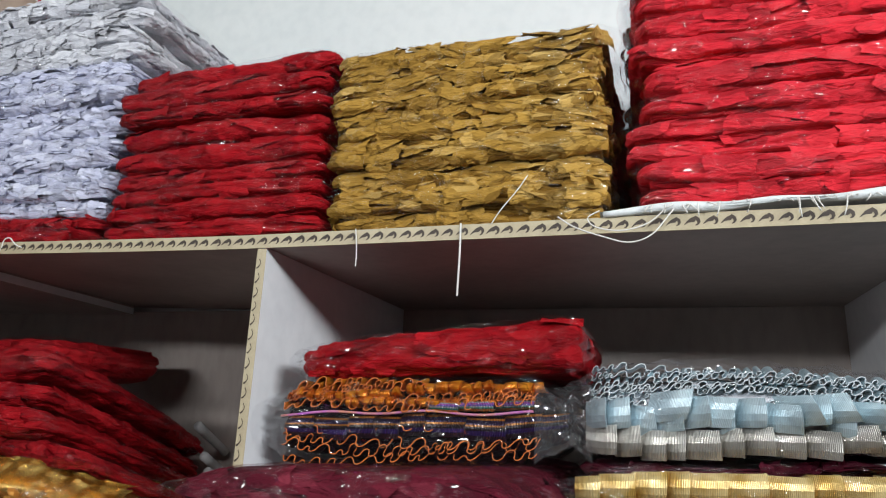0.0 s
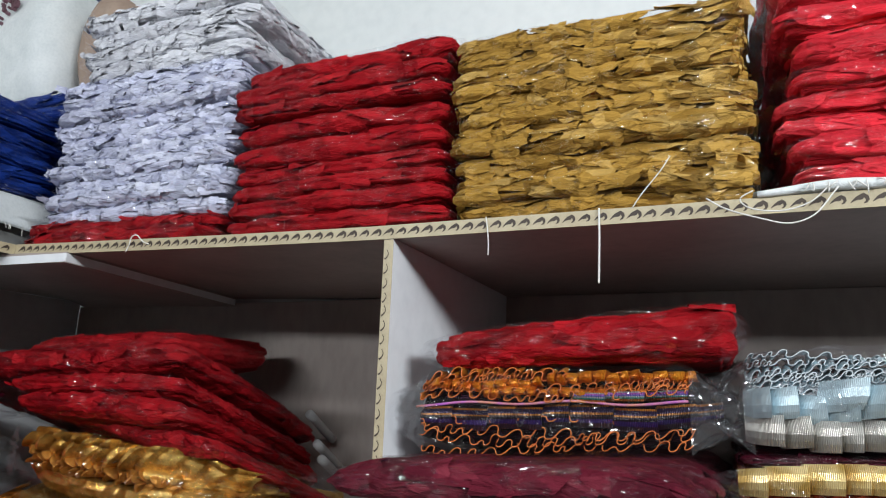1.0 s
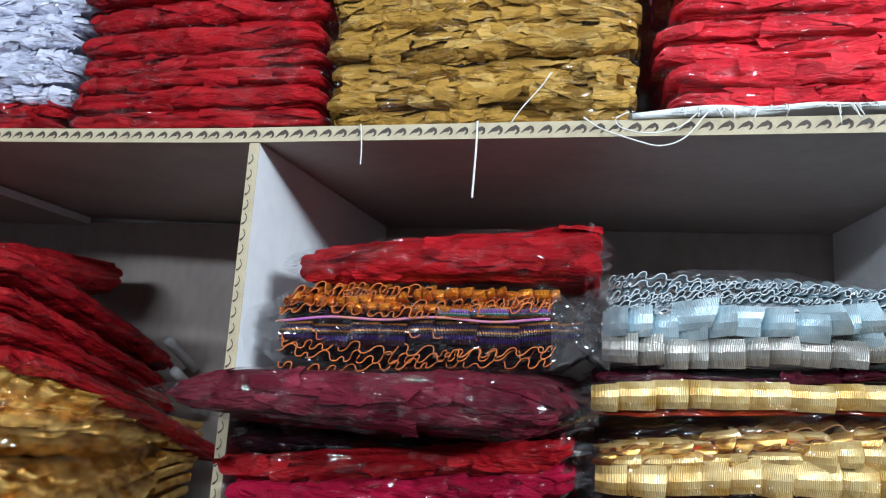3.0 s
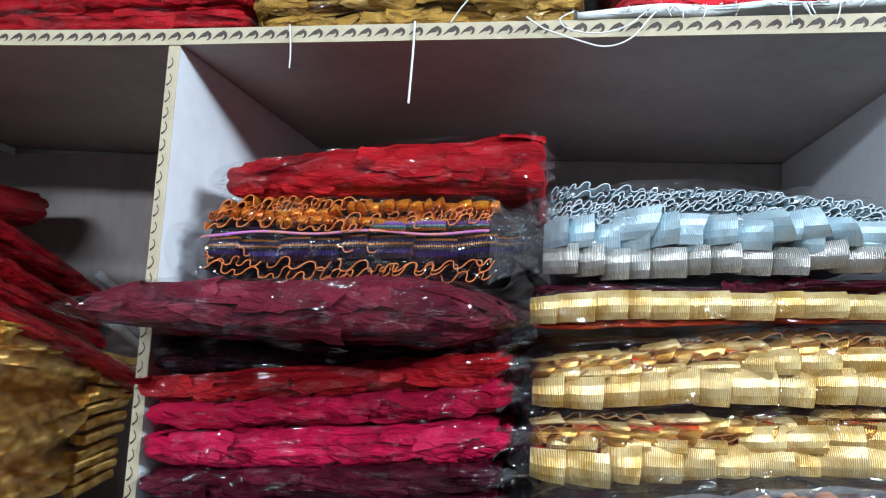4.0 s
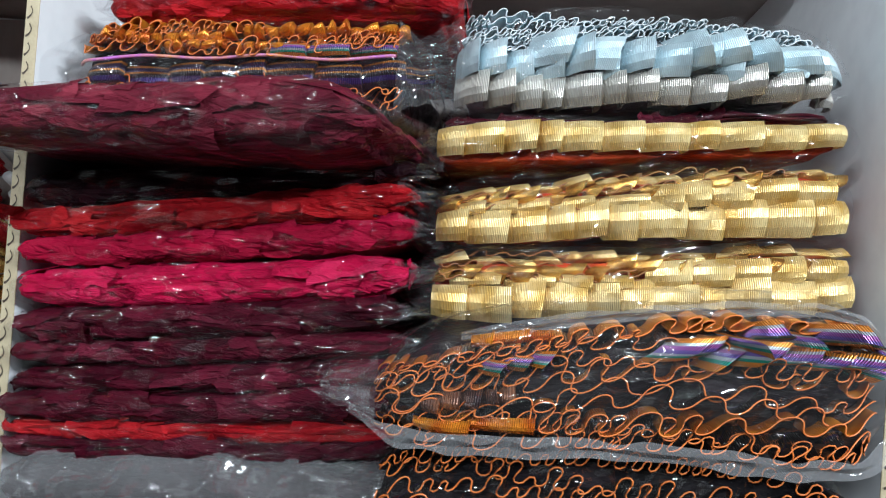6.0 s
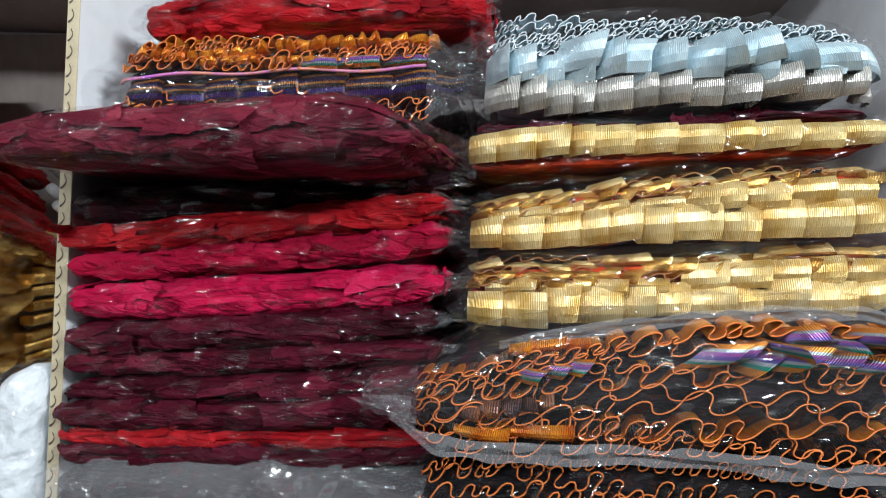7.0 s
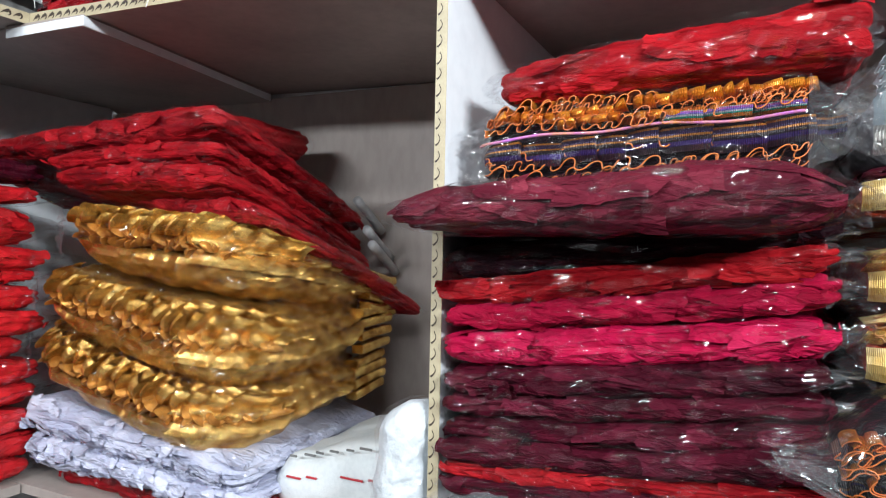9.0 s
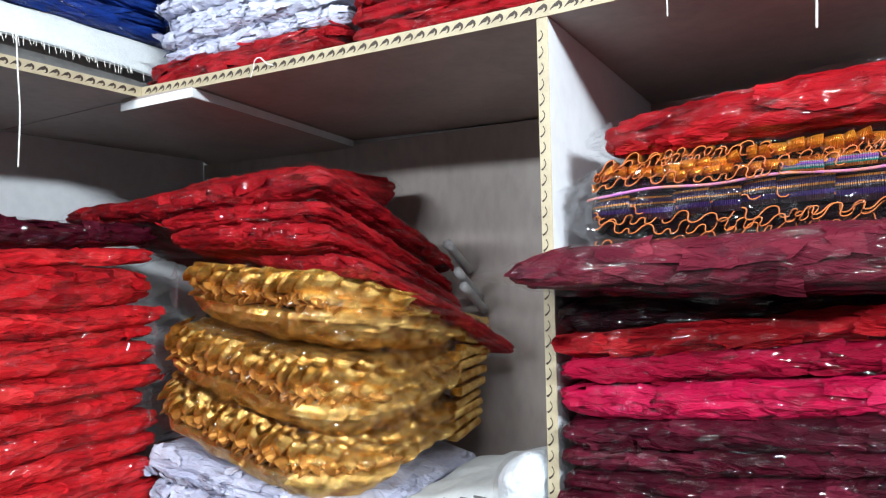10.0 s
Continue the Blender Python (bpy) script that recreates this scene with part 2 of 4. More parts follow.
R_NIGHT = striped_ribbon("violet_striped_ribbon", [(0.0, (0.06, 0.03, 0.05)), (0.22, (0.05, 0.025, 0.16)), (0.42, (0.02, 0.015, 0.02)), (0.6, (0.34, 0.13, 0.02)), (0.68, (0.03, 0.02, 0.06)), (0.90, (0.55, 0.20, 0.03))])
R_DUSK = ribbon_mat("dusky_striped_ribbon", (0.28, 0.12, 0.06), (0.06, 0.04, 0.045), 0.4, 0.33, 0.0030)
R_RAINBOW = striped_ribbon("rainbow_ribbon", [(0.0, (0.90, 0.34, 0.05)), (0.22, (0.04, 0.36, 0.26)), (0.34, (0.52, 0.56, 0.62)), (0.46, (0.20, 0.14, 0.50)), (0.60, (0.42, 0.13, 0.48)), (0.74, (0.50, 0.54, 0.60)), (0.84, (0.85, 0.30, 0.04))])
E_ORANGE = plain("orange_ribbon_edge", (0.70, 0.20, 0.038), (0.48, 0.10, 0.016), 80.0, 0.45)
E_SILVER = plain("silver_ribbon_edge", (0.66, 0.71, 0.73), (0.5, 0.55, 0.57), 80.0, 0.4)
E_BROWN = plain("brown_ribbon_edge", (0.36, 0.15, 0.05), (0.25, 0.09, 0.03), 80.0, 0.45)
E_PURPLE = plain("purple_piping", (0.40, 0.10, 0.50), (0.62, 0.26, 0.05), 22.0, 0.35)
FILM = film_mat("clear_film")
FILM_HAZY = film_mat("hazy_film", 0.003, 1.3)
FILM_CRISP = film_mat("crisp_film", 0.003, 1.45, 0.05, crinkle=1.3)
FILM_TUFT = film_mat("gathered_film", 0.035, 2.2, 0.07, crinkle=0.6)
FILM_MILKY = film_mat("milky_film", 0.11, 2.0, 0.08, crinkle=1.2)
# Haze stands in for the bright room mirrored on the bulging bag.
FILM_THICK = film_mat("reflection_haze_film", 0.012, 2.2, 0.06, crinkle=1.3)


# ---- mesh helpers ----
def vnoise(p, seed=0):
    """Smooth value noise in 0..1 at the points p (..., 3)."""
    p = np.asarray(p, float)
    i = np.floor(p).astype(np.int64)
    f = p - i
    u = f * f * (3 - 2 * f)
    out = 0.0
    for dx in (0, 1):
        for dy in (0, 1):
            for dz in (0, 1):
                h = ((i[..., 0] + dx) * 374761393 + (i[..., 1] + dy) * 668265263 + (i[..., 2] + dz) * 1440662683 + seed * 974634777) & 0xFFFFFFFF
                h = ((h ^ (h >> 13)) * 1274126177) & 0xFFFFFFFF
                h = (h ^ (h >> 16)) & 0xFFFF
                w = (u[..., 0] if dx else 1 - u[..., 0]) * (u[..., 1] if dy else 1 - u[..., 1]) * (u[..., 2] if dz else 1 - u[..., 2])
                out = out + w * h / 65535.0
    return out


def ridge(p, seed=0):
    return 1 - np.abs(2 * vnoise(p, seed) - 1)


def link_mesh(name, verts, faces, mat, parent=None, uv=None, smooth=True, label=""):
    me = bpy.data.meshes.new(name)
    me.from_pydata(np.asarray(verts).tolist(), [], faces if isinstance(faces, list) else faces.tolist())
    me.materials.append(mat)
    if uv is not None:
        lay = me.uv_layers.new(name="UVMap")
        idx = np.empty(len(me.loops), np.int32)
        me.loops.foreach_get("vertex_index", idx)
        lay.data.foreach_set("uv", np.asarray(uv, np.float32)[idx].ravel())
    if smooth:
        me.polygons.foreach_set("use_smooth", np.ones(len(me.polygons), bool))
    me.update()
    ob = new(name, me)
    if parent is not None:
        ob.parent = parent
    if label:
        ob["label"] = label
    return ob


def part(name, bm, mat, parent=None, label="", smooth=False):
    me = bpy.data.meshes.new(name)
    bm.to_mesh(me)
    bm.free()
    me.materials.append(mat)
    if smooth:
        me.polygons.foreach_set("use_smooth", np.ones(len(me.polygons), bool))
    ob = new(name, me)
    if parent is not None:
        ob.parent = parent
    if label:
        ob["label"] = label
    return ob


def box(bm, lo, hi, bevel=0.0):
    made = bmesh.ops.create_cube(bm, size=1.0)["verts"]
    size = [b - a for a, b in zip(lo, hi)]
    mid = [(a + b) / 2 for a, b in zip(lo, hi)]
    bmesh.ops.transform(bm, matrix=Matrix.Translation(mid) @ Matrix.Diagonal((*size, 1)), verts=made)
    if bevel:
        edges = list({e for v in made for e in v.link_edges})
        bmesh.ops.bevel(bm, geom=edges, offset=bevel, segments=2, affect="EDGES", profile=0.5)


def slab_box(name, lo, hi, mat, label, category, bevel=0.0, parent=None, kind="structure"):
    bm = bmesh.new()
    box(bm, lo, hi, bevel)
    ob = part(name, bm, mat, parent)
    return tagged(ob, label, category, kind=kind) if parent is None else ob


def grid_faces(nu, nv, wrap=False, base=0):
    """Quads of a grid of nu x nv vertices (u-major), closed along u if wrap."""
    u = np.arange(nu if wrap else nu - 1)
    v = np.arange(nv - 1)
    a, b = np.meshgrid(u, v, indexing="ij")
    a2 = (a + 1) % nu
    return np.stack([a * nv + b, a2 * nv + b, a2 * nv + b + 1, a * nv + b + 1], -1).reshape(-1, 4) + base


def tube(name, points, radius, mat, parent=None, sides=6, label=""):
    """A round cord along points."""
    p = np.asarray(points, float)
    tan = np.gradient(p, axis=0)
    tan /= np.linalg.norm(tan, axis=1, keepdims=True) + 1e-9
    ref = np.where(np.abs(tan[:, 2:3]) > 0.9, [[1.0, 0, 0]], [[0, 0, 1.0]])
    n1 = np.cross(tan, ref)
    n1 /= np.linalg.norm(n1, axis=1, keepdims=True) + 1e-9
    n2 = np.cross(tan, n1)
    a = np.linspace(0, 2 * np.pi, sides, endpoint=False)
    r = np.broadcast_to(np.asarray(radius, float).reshape(-1, 1, 1), (len(p), sides, 1))
    v = p[:, None] + r * (np.cos(a)[None, :, None] * n1[:, None] + np.sin(a)[None, :, None] * n2[:, None])
    f = [[i * sides + j, i * sides + (j + 1) % sides, (i + 1) * sides + (j + 1) % sides, (i + 1) * sides + j] for i in range(len(p) - 1) for j in range(sides)]
    f += [list(range(sides))[::-1], [(len(p) - 1) * sides + j for j in range(sides)]]
    return link_mesh(name, v.reshape(-1, 3), f, mat, parent, label=label)


class Slab:
    """A soft packet lying flat: local x across its front, y from the front back, z up.
    zl, zr: bottom and top at its two ends; drop: how far the back sinks."""

    def __init__(self, w, d, zl, zr, drop=0.0, corner=0.03, bow=0.0, seed=0, wave=0.004, taper=0.0):
        self.taper = taper
        self.w, self.d, self.zl, self.zr, self.drop, self.c, self.bow, self.seed, self.wave = w, d, zl, zr, drop, corner, bow, seed, wave
        self.h = 0.5 * (zl[1] - zl[0] + zr[1] - zr[0])

    def plan(self, step_front, step_side):
        """Plan outline, from the back left corner round the front to the back right: centre points, outward normals."""
        w, d, c = self.w / 2, self.d, self.c
        pts, nor = [], []
        def run(a, b, n, k):
            for s in np.linspace(0, 1, k, endpoint=False):
                pts.append((a[0] + (b[0] - a[0]) * s, a[1] + (b[1] - a[1]) * s))
                nor.append(n)
        def turn(cx, cy, a0, a1, k=11 if self.c > 0.1 else 5):
            for a in np.linspace(a0, a1, k, endpoint=False):
                pts.append((cx + c * math.cos(a), cy + c * math.sin(a)))
                nor.append((math.cos(a), math.sin(a)))
        ks, kf = max(4, int((d - 2 * c) / step_side)), max(6, int((2 * w - 2 * c) / step_front))
        pi = math.pi
        run((-w, d - c), (-w, c), (-1, 0), ks)
        turn(-w + c, c, pi, 1.5 * pi)
        run((-w + c, 0), (w - c, 0), (0, -1), kf)
        turn(w - c, c, 1.5 * pi, 2 * pi)
        run((w, c), (w, d - c), (1, 0), ks)
        turn(w - c, d - c, 0, pi / 2, 3)
        run((w - c, d), (-w + c, d), (0, 1), 8)
        turn(-w + c, d - c, pi / 2, pi, 3)
        return np.array(pts), np.array(nor)

    def lift(self, x, y, k):
        """Height at plan x, y and the fraction k of the thickness."""
        s = np.clip(x / self.w + 0.5, -0.1, 1.1)
        k = 0.5 + (k - 0.5) * (1 - self.taper * np.clip(np.abs(2 * s - 1), 0, 1) ** 7)
        lo = self.zl[0] + (self.zr[0] - self.zl[0]) * s
        hi = self.zl[1] + (self.zr[1] - self.zl[1]) * s
        z = lo + (hi - lo) * k - self.drop * np.clip(y / self.d, 0, 1) ** 1.2 + self.bow * (1 - (2 * s - 1) ** 2)
        q = np.stack([x * 7 + self.seed, y * 4, np.zeros_like(x)], -1)
        return z + self.wave * (2 * vnoise(q, self.seed) - 1)

    def side(self, pts, nor, a, off):
        """Points on the side wall: plan points and normals, vertical angle a (-90..90 degrees, in radians), outward offset."""
        r = min(self.h * 0.5, self.c * 0.9)
        out = r * (np.cos(a) - 1) + off * np.cos(a)
        x = pts[..., 0] + nor[..., 0] * out
        y = pts[..., 1] + nor[..., 1] * out
        k = 0.5 + 0.5 * np.sin(a)
        z = self.lift(x, y, k) + off * np.sin(a)
        return np.stack([x, y, z], -1)

    def shell(self, step_front, step_side, na, offset):
        """Closed shell; offset(points, a, nor) gives the relief in metres."""
        pts, nor = self.plan(step_front, step_side)
        a = np.linspace(-math.pi / 2, math.pi / 2, na)
        n = len(pts)
        P = np.repeat(pts[:, None], na, 1)
        N = np.repeat(nor[:, None], na, 1)
        A = np.repeat(a[None], n, 0)
        flat = self.side(P, N, A, np.zeros_like(A))
        v = self.side(P, N, A, offset(flat, A, N))
        verts, faces = [v.reshape(-1, 3)], [grid_faces(n, na, True)]
        count = n * na
        mid = np.array([0.0, self.d / 2])
        r = min(self.h * 0.5, self.c * 0.9)
        for top in (0, 1):
            rim = np.arange(n) * na + (na - 1 if top else 0)
            last = rim
            inner = pts - nor * r
            for s in (0.9, 0.7, 0.4, 0.12):
                q = mid + (inner - mid) * s
                ang = np.full(n, math.pi / 2 if top else -math.pi / 2)
                z = self.lift(q[:, 0], q[:, 1], float(top))
                base = np.stack([q[:, 0], q[:, 1], z], -1)
                o = offset(base[:, None], ang[:, None], np.zeros((n, 1, 2)))[:, 0]
                base[:, 2] += o if top else -o
                verts.append(base)
                cur = count + np.arange(n)
                count += n
                nxt = np.roll(np.arange(n), -1)
                quad = np.stack([last, last[nxt], cur[nxt], cur], -1)
                faces.append(quad if top else quad[:, ::-1])
                last = cur
            ring = last.tolist()
            faces.append(ring if top else ring[::-1])
        out = []
        for f in faces:
            out += f.tolist() if isinstance(f, np.ndarray) else [f]
        return np.concatenate(verts), out


def petals(slab, count, rng, size=(0.035, 0.016), lift=(0.001, 0.006), sides=0.35, top=0.0):
    """Cloth petals that overlap on a packet's front and ends."""
    w, d, c = slab.w / 2, slab.d, slab.c
    nu, nv = 8, 5
    p, q = np.meshgrid(np.linspace(-1, 1, nu), np.linspace(-1, 1, nv), indexing="ij")
    verts, faces, base = [], [], 0
    quad = grid_faces(nu, nv)
    for i in range(count):
        sx, sz = size[0] * rng.uniform(0.55, 1.5), size[1] * rng.uniform(0.7, 1.4)
        which = rng.random()
        tw = rng.uniform(-0.35, 0.35)
        pu = p * sx * np.sqrt(1 - 0.3 * q * q * rng.uniform(0.1, 1)) * 0.5 + rng.uniform(-0.08, 0.08, p.shape) * sx
        pv = (q * np.sqrt(1 - 0.35 * p * p * rng.uniform(0.1, 1)) * sz * 0.5 + tw * pu) + rng.uniform(-0.07, 0.07, p.shape) * sz
        mida = rng.uniform(-1.15, 1.25)
        ang = np.clip(mida + pv / max(slab.h * 0.5, 0.006) * 0.9, -1.5, 1.5)
        lo, hi = lift
        off = rng.uniform(lo, hi) + rng.uniform(-1, 1) * 0.0035 * q + rng.uniform(-1, 1) * 0.003 * p + rng.uniform(0, 0.004) * p * p * rng.choice([-0.5, 1]) + 0.0022 * np.sin(p * rng.uniform(2, 5) + rng.uniform(0, 6)) * np.cos(q * rng.uniform(1, 3))
        off = np.maximum(off, 0.0003)
        if which > sides:
            x = rng.uniform(-w + 0.3 * c, w - 0.3 * c) + pu
            over = np.clip(np.abs(x) - (w - c), 0, c)
            pts = np.stack([np.clip(x, -w, w), over * over / (2 * c)], -1)
            nor = np.stack([np.zeros_like(x), -np.ones_like(x)], -1)
            v = slab.side(pts, nor, ang, off)
        else:
            sgn = 1 if rng.random() < 0.6 else -1
            y = rng.uniform(0.3 * c, d - c) + pu
            over = np.clip(c - y, 0, c)
            pts = np.stack([sgn * (w - over * over / (2 * c)), y], -1)
            nor = np.stack([np.full_like(y, float(sgn)), np.zeros_like(y)], -1)
            v = slab.side(pts, nor, ang, off)
        verts.append(v.reshape(-1, 3))
        faces.append(quad + base)
        base += nu * nv
    return np.concatenate(verts), np.concatenate(faces)


def sleeve(slab, parent, mat, rng, gap=0.004, flap=(0.03, 0.03), crumple=0.004, name="plastic_sleeve", label=""):
    """The clear bag round a packet, drawn out to flat seams at its ends."""
    s = int(rng.integers(0, 9999))
    w = slab.w / 2

    def relief(p, a, nor):
        e = ridge(p * np.array([14, 14, 26]) + s, s) - 0.5
        g = vnoise(p * np.array([9, 8, 16]) + s, s + 1) - 0.5
        crease = np.abs(2 * vnoise(p * np.array([38, 38, 70]) + s, s + 2) - 1) - 0.5
        return np.maximum(gap + crumple * (0.9 * e + 0.9 * g) + (0.0022 + 0.28 * crumple) * crease, 0.0012)
    v, f = slab.shell(0.0105, 0.014, 12, relief)
    f = [t for q in f for t in (([q] if len(q) != 4 else [[q[0], q[1], q[2]], [q[0], q[2], q[3]]] if (q[0] * 7 + q[1]) % 3 else [[q[1], q[2], q[3]], [q[1], q[3], q[0]]]))]
    for sgn, reach in ((-1, flap[0]), (1, flap[1])):
        if reach <= 0:
            continue
        k = np.clip((sgn * v[:, 0] - (w - slab.c * 0.8)) / (slab.c * 0.8), 0, 1)
        zz = slab.lift(v[:, 0], v[:, 1], 0.5)
        near = np.clip(1 - np.abs(v[:, 2] - zz) / (slab.h * 0.5 + gap), 0, 1)
        rag = 0.45 + 0.9 * vnoise(np.stack([v[:, 1] * 26, v[:, 2] * 50, v[:, 0] * 0], -1) + s, s + 3)
        v[:, 0] += sgn * reach * k * near ** 1.3 * rag
    return link_mesh(name, v, f, mat, parent, label=label)


def bag_end(slab, parent, rng, sgn, reach, y0=0.012, mat=None, low=0.0, high=1.0):
    """The gathered, crumpled end of a clear bag, drawn out sideways from a packet's end."""
    nu, nv = 8, 12
    u, k = np.meshgrid(np.linspace(0, 1, nu), np.linspace(low, high, nv), indexing="ij")
    rag = rng.uniform(0.55, 1.1, nv)[None] * np.ones((nu, 1))
    x = sgn * (slab.w / 2 - 0.018 + (reach + 0.018) * u * rag)
    kk = 0.5 * (low + high) + (k - 0.5 * (low + high)) * (1.08 - 0.55 * u ** 1.4)
    z = slab.lift(np.clip(x, -slab.w / 2, slab.w / 2), np.zeros_like(x), kk) + rng.uniform(-0.0025, 0.0025, x.shape)
    y = y0 + 0.030 * u + 0.007 * (np.abs((k * 7 + 2 * u + rng.uniform(0, 1)) % 2 - 1) - 0.5) + rng.uniform(-0.004, 0.004, x.shape)
    f = grid_faces(nu, nv)
    tri = [t for a, b, c, d in f.tolist() for t in ([a, b, c], [a, c, d])]
    return link_mesh("bag_end", np.stack([x, y, z], -1).reshape(-1, 3), tri, mat or FILM_TUFT, parent, smooth=False, label="crumpled clear bag end")


def at_front(x, y, z):
    return Matrix.Translation((x, y, z))


def at_left(x, y, z):
    """For the left run of shelves: the packet's front looks along +x."""
    return Matrix.Translation((x, y, z)) @ Matrix.Rotation(math.pi / 2, 4, "Z")


def cloth_packet(label, where, w, d, zl, zr, mat, seed, drop=0.0, bow=0.0, n=70, size=(0.04, 0.016), lift=(0.001, 0.0055), sides=0.3,
                 layers=2, film=None, flap=(0.02, 0.02), crumple=0.004, corner=0.03, group="", gap=0.004, wave=0.004, rough=1.0, petal_mat=None, taper=0.45, crisp=False, ends=()):
    """A clear bag of folded petal cloth: folded cloth, loose petals, the bag."""
    rng = np.random.default_rng(seed)
    thing = tagged(new("fabric_packet"), label, "packet", group)
    thing.matrix_world = where
    s = Slab(w, d, zl, zr, drop, corner, bow, seed % 997, wave, taper)

    def relief(p, a, nor):
        g = vnoise(p * np.array([30, 22, 60]) + seed, seed) - 0.5
        r = ridge(p * np.array([16, 14, 55]) + seed, seed + 1) - 0.5
        k = 0.5 + 0.5 * np.sin(a) + 0.10 * (vnoise(p * np.array([12, 10, 0]), seed + 2) - 0.5)
        fold = -np.abs(np.cos(np.pi * k * layers)) ** 6 * 0.007 * (np.abs(a) < 1.3)
        thin = ridge(p * np.array([26, 20, 150]) + seed, seed + 3) - 0.5
        crush = np.abs(2 * vnoise(p * np.array([46, 46, 90]) + seed, seed + 4) - 1) - 0.5
        return rough * (0.005 * g + 0.006 * r + 0.003 * thin + 0.003 * crush) + fold - 0.001
    v, f = s.shell(0.0065, 0.012, 19, relief)
    link_mesh("folded_fabric", v, f, mat, thing)
    if n:
        v, f = petals(s, n, rng, size, lift, sides)
        tagged(link_mesh("petals", v, f, petal_mat or mat, thing, smooth=not crisp), kind="stuff")
    sleeve(s, thing, film or FILM, rng, gap + lift[1] * 0.7, flap, crumple)
    for sgn, reach in ends:
        bag_end(s, thing, rng, sgn, reach)
    return thing


def meander(rng, length, wave=0.055, swing=1.8, step=0.0022, drift=0.0):
    """A line that winds back on itself, along x from 0 to length; returns x, z."""
    x = z = s = 0.0
    out = []
    ph, sw, wl = rng.uniform(0, 6.28), swing, wave
    while x < length and len(out) < 4000:
        out.append((x, z))
        a = sw * math.sin(ph) + drift
        x += step * math.cos(a) if sw < 2.1 else step * max(math.cos(a), -0.8)
        z += step * math.sin(a)
        z *= 0.992
        ph += 2 * math.pi * step / wl
        if ph > 2 * math.pi:
            ph -= 2 * math.pi
            sw, wl = swing * rng.uniform(0.7, 1.2), wave * rng.uniform(0.6, 1.45)
    return np.array(out)


def winding_ribbon(parent, s, rng, k, y0, deep, mat, edge, wave=0.055, swing=1.8, rad=0.0011, x0=None, x1=None, flat=1.0, shear=0.35):
    """A ruffled ribbon seen on its edge: the strip and its stitched rim. k: height as a share of the packet's thickness."""
    x0 = -s.w / 2 + 0.015 if x0 is None else x0
    x1 = s.w / 2 - 0.015 if x1 is None else x1
    c = meander(rng, x1 - x0, wave, swing)
    x = np.clip(x0 + c[:, 0] + shear * c[:, 1], -s.w / 2 + 0.004, s.w / 2 - 0.004)
    curl = 0.010 * (vnoise(np.stack([x * 30, x * 0, x * 0], -1), int(rng.integers(999))) - 0.5)
    end = np.clip((np.abs(x) - (s.w / 2 - s.c)) / s.c, 0, 1) ** 2 * s.c * 0.7
    y = y0 + curl + end
    bend = 0.006 * np.sin(x * rng.uniform(8, 16) + rng.uniform(0, 6))
    z = s.lift(x, np.zeros_like(x), k) + c[:, 1] * flat + bend
    front = np.stack([x, y, z], -1)
    tilt = rng.uniform(-0.35, 0.35)
    nv = 4
    rows = [front + np.array([0, deep * j / (nv - 1), 0.0]) + np.outer(np.full(len(x), deep * tilt * j / (nv - 1)), [0, 0, 1]) for j in range(nv)]
    v = np.stack(rows, 1)
    ds = np.concatenate([[0], np.cumsum(np.linalg.norm(np.diff(front, axis=0), axis=1))])
    uv = np.stack([np.repeat(ds[:, None], nv, 1), np.repeat(np.linspace(0, 1, nv)[None], len(x), 0)], -1)
    rib = link_mesh("ruffle_ribbon", v.reshape(-1, 3), grid_faces(len(x), nv), mat, parent, uv.reshape(-1, 2))
    if edge is not None:
        tube("ribbon_edge", front[::2], rad, edge, rib, 5)
    return rib


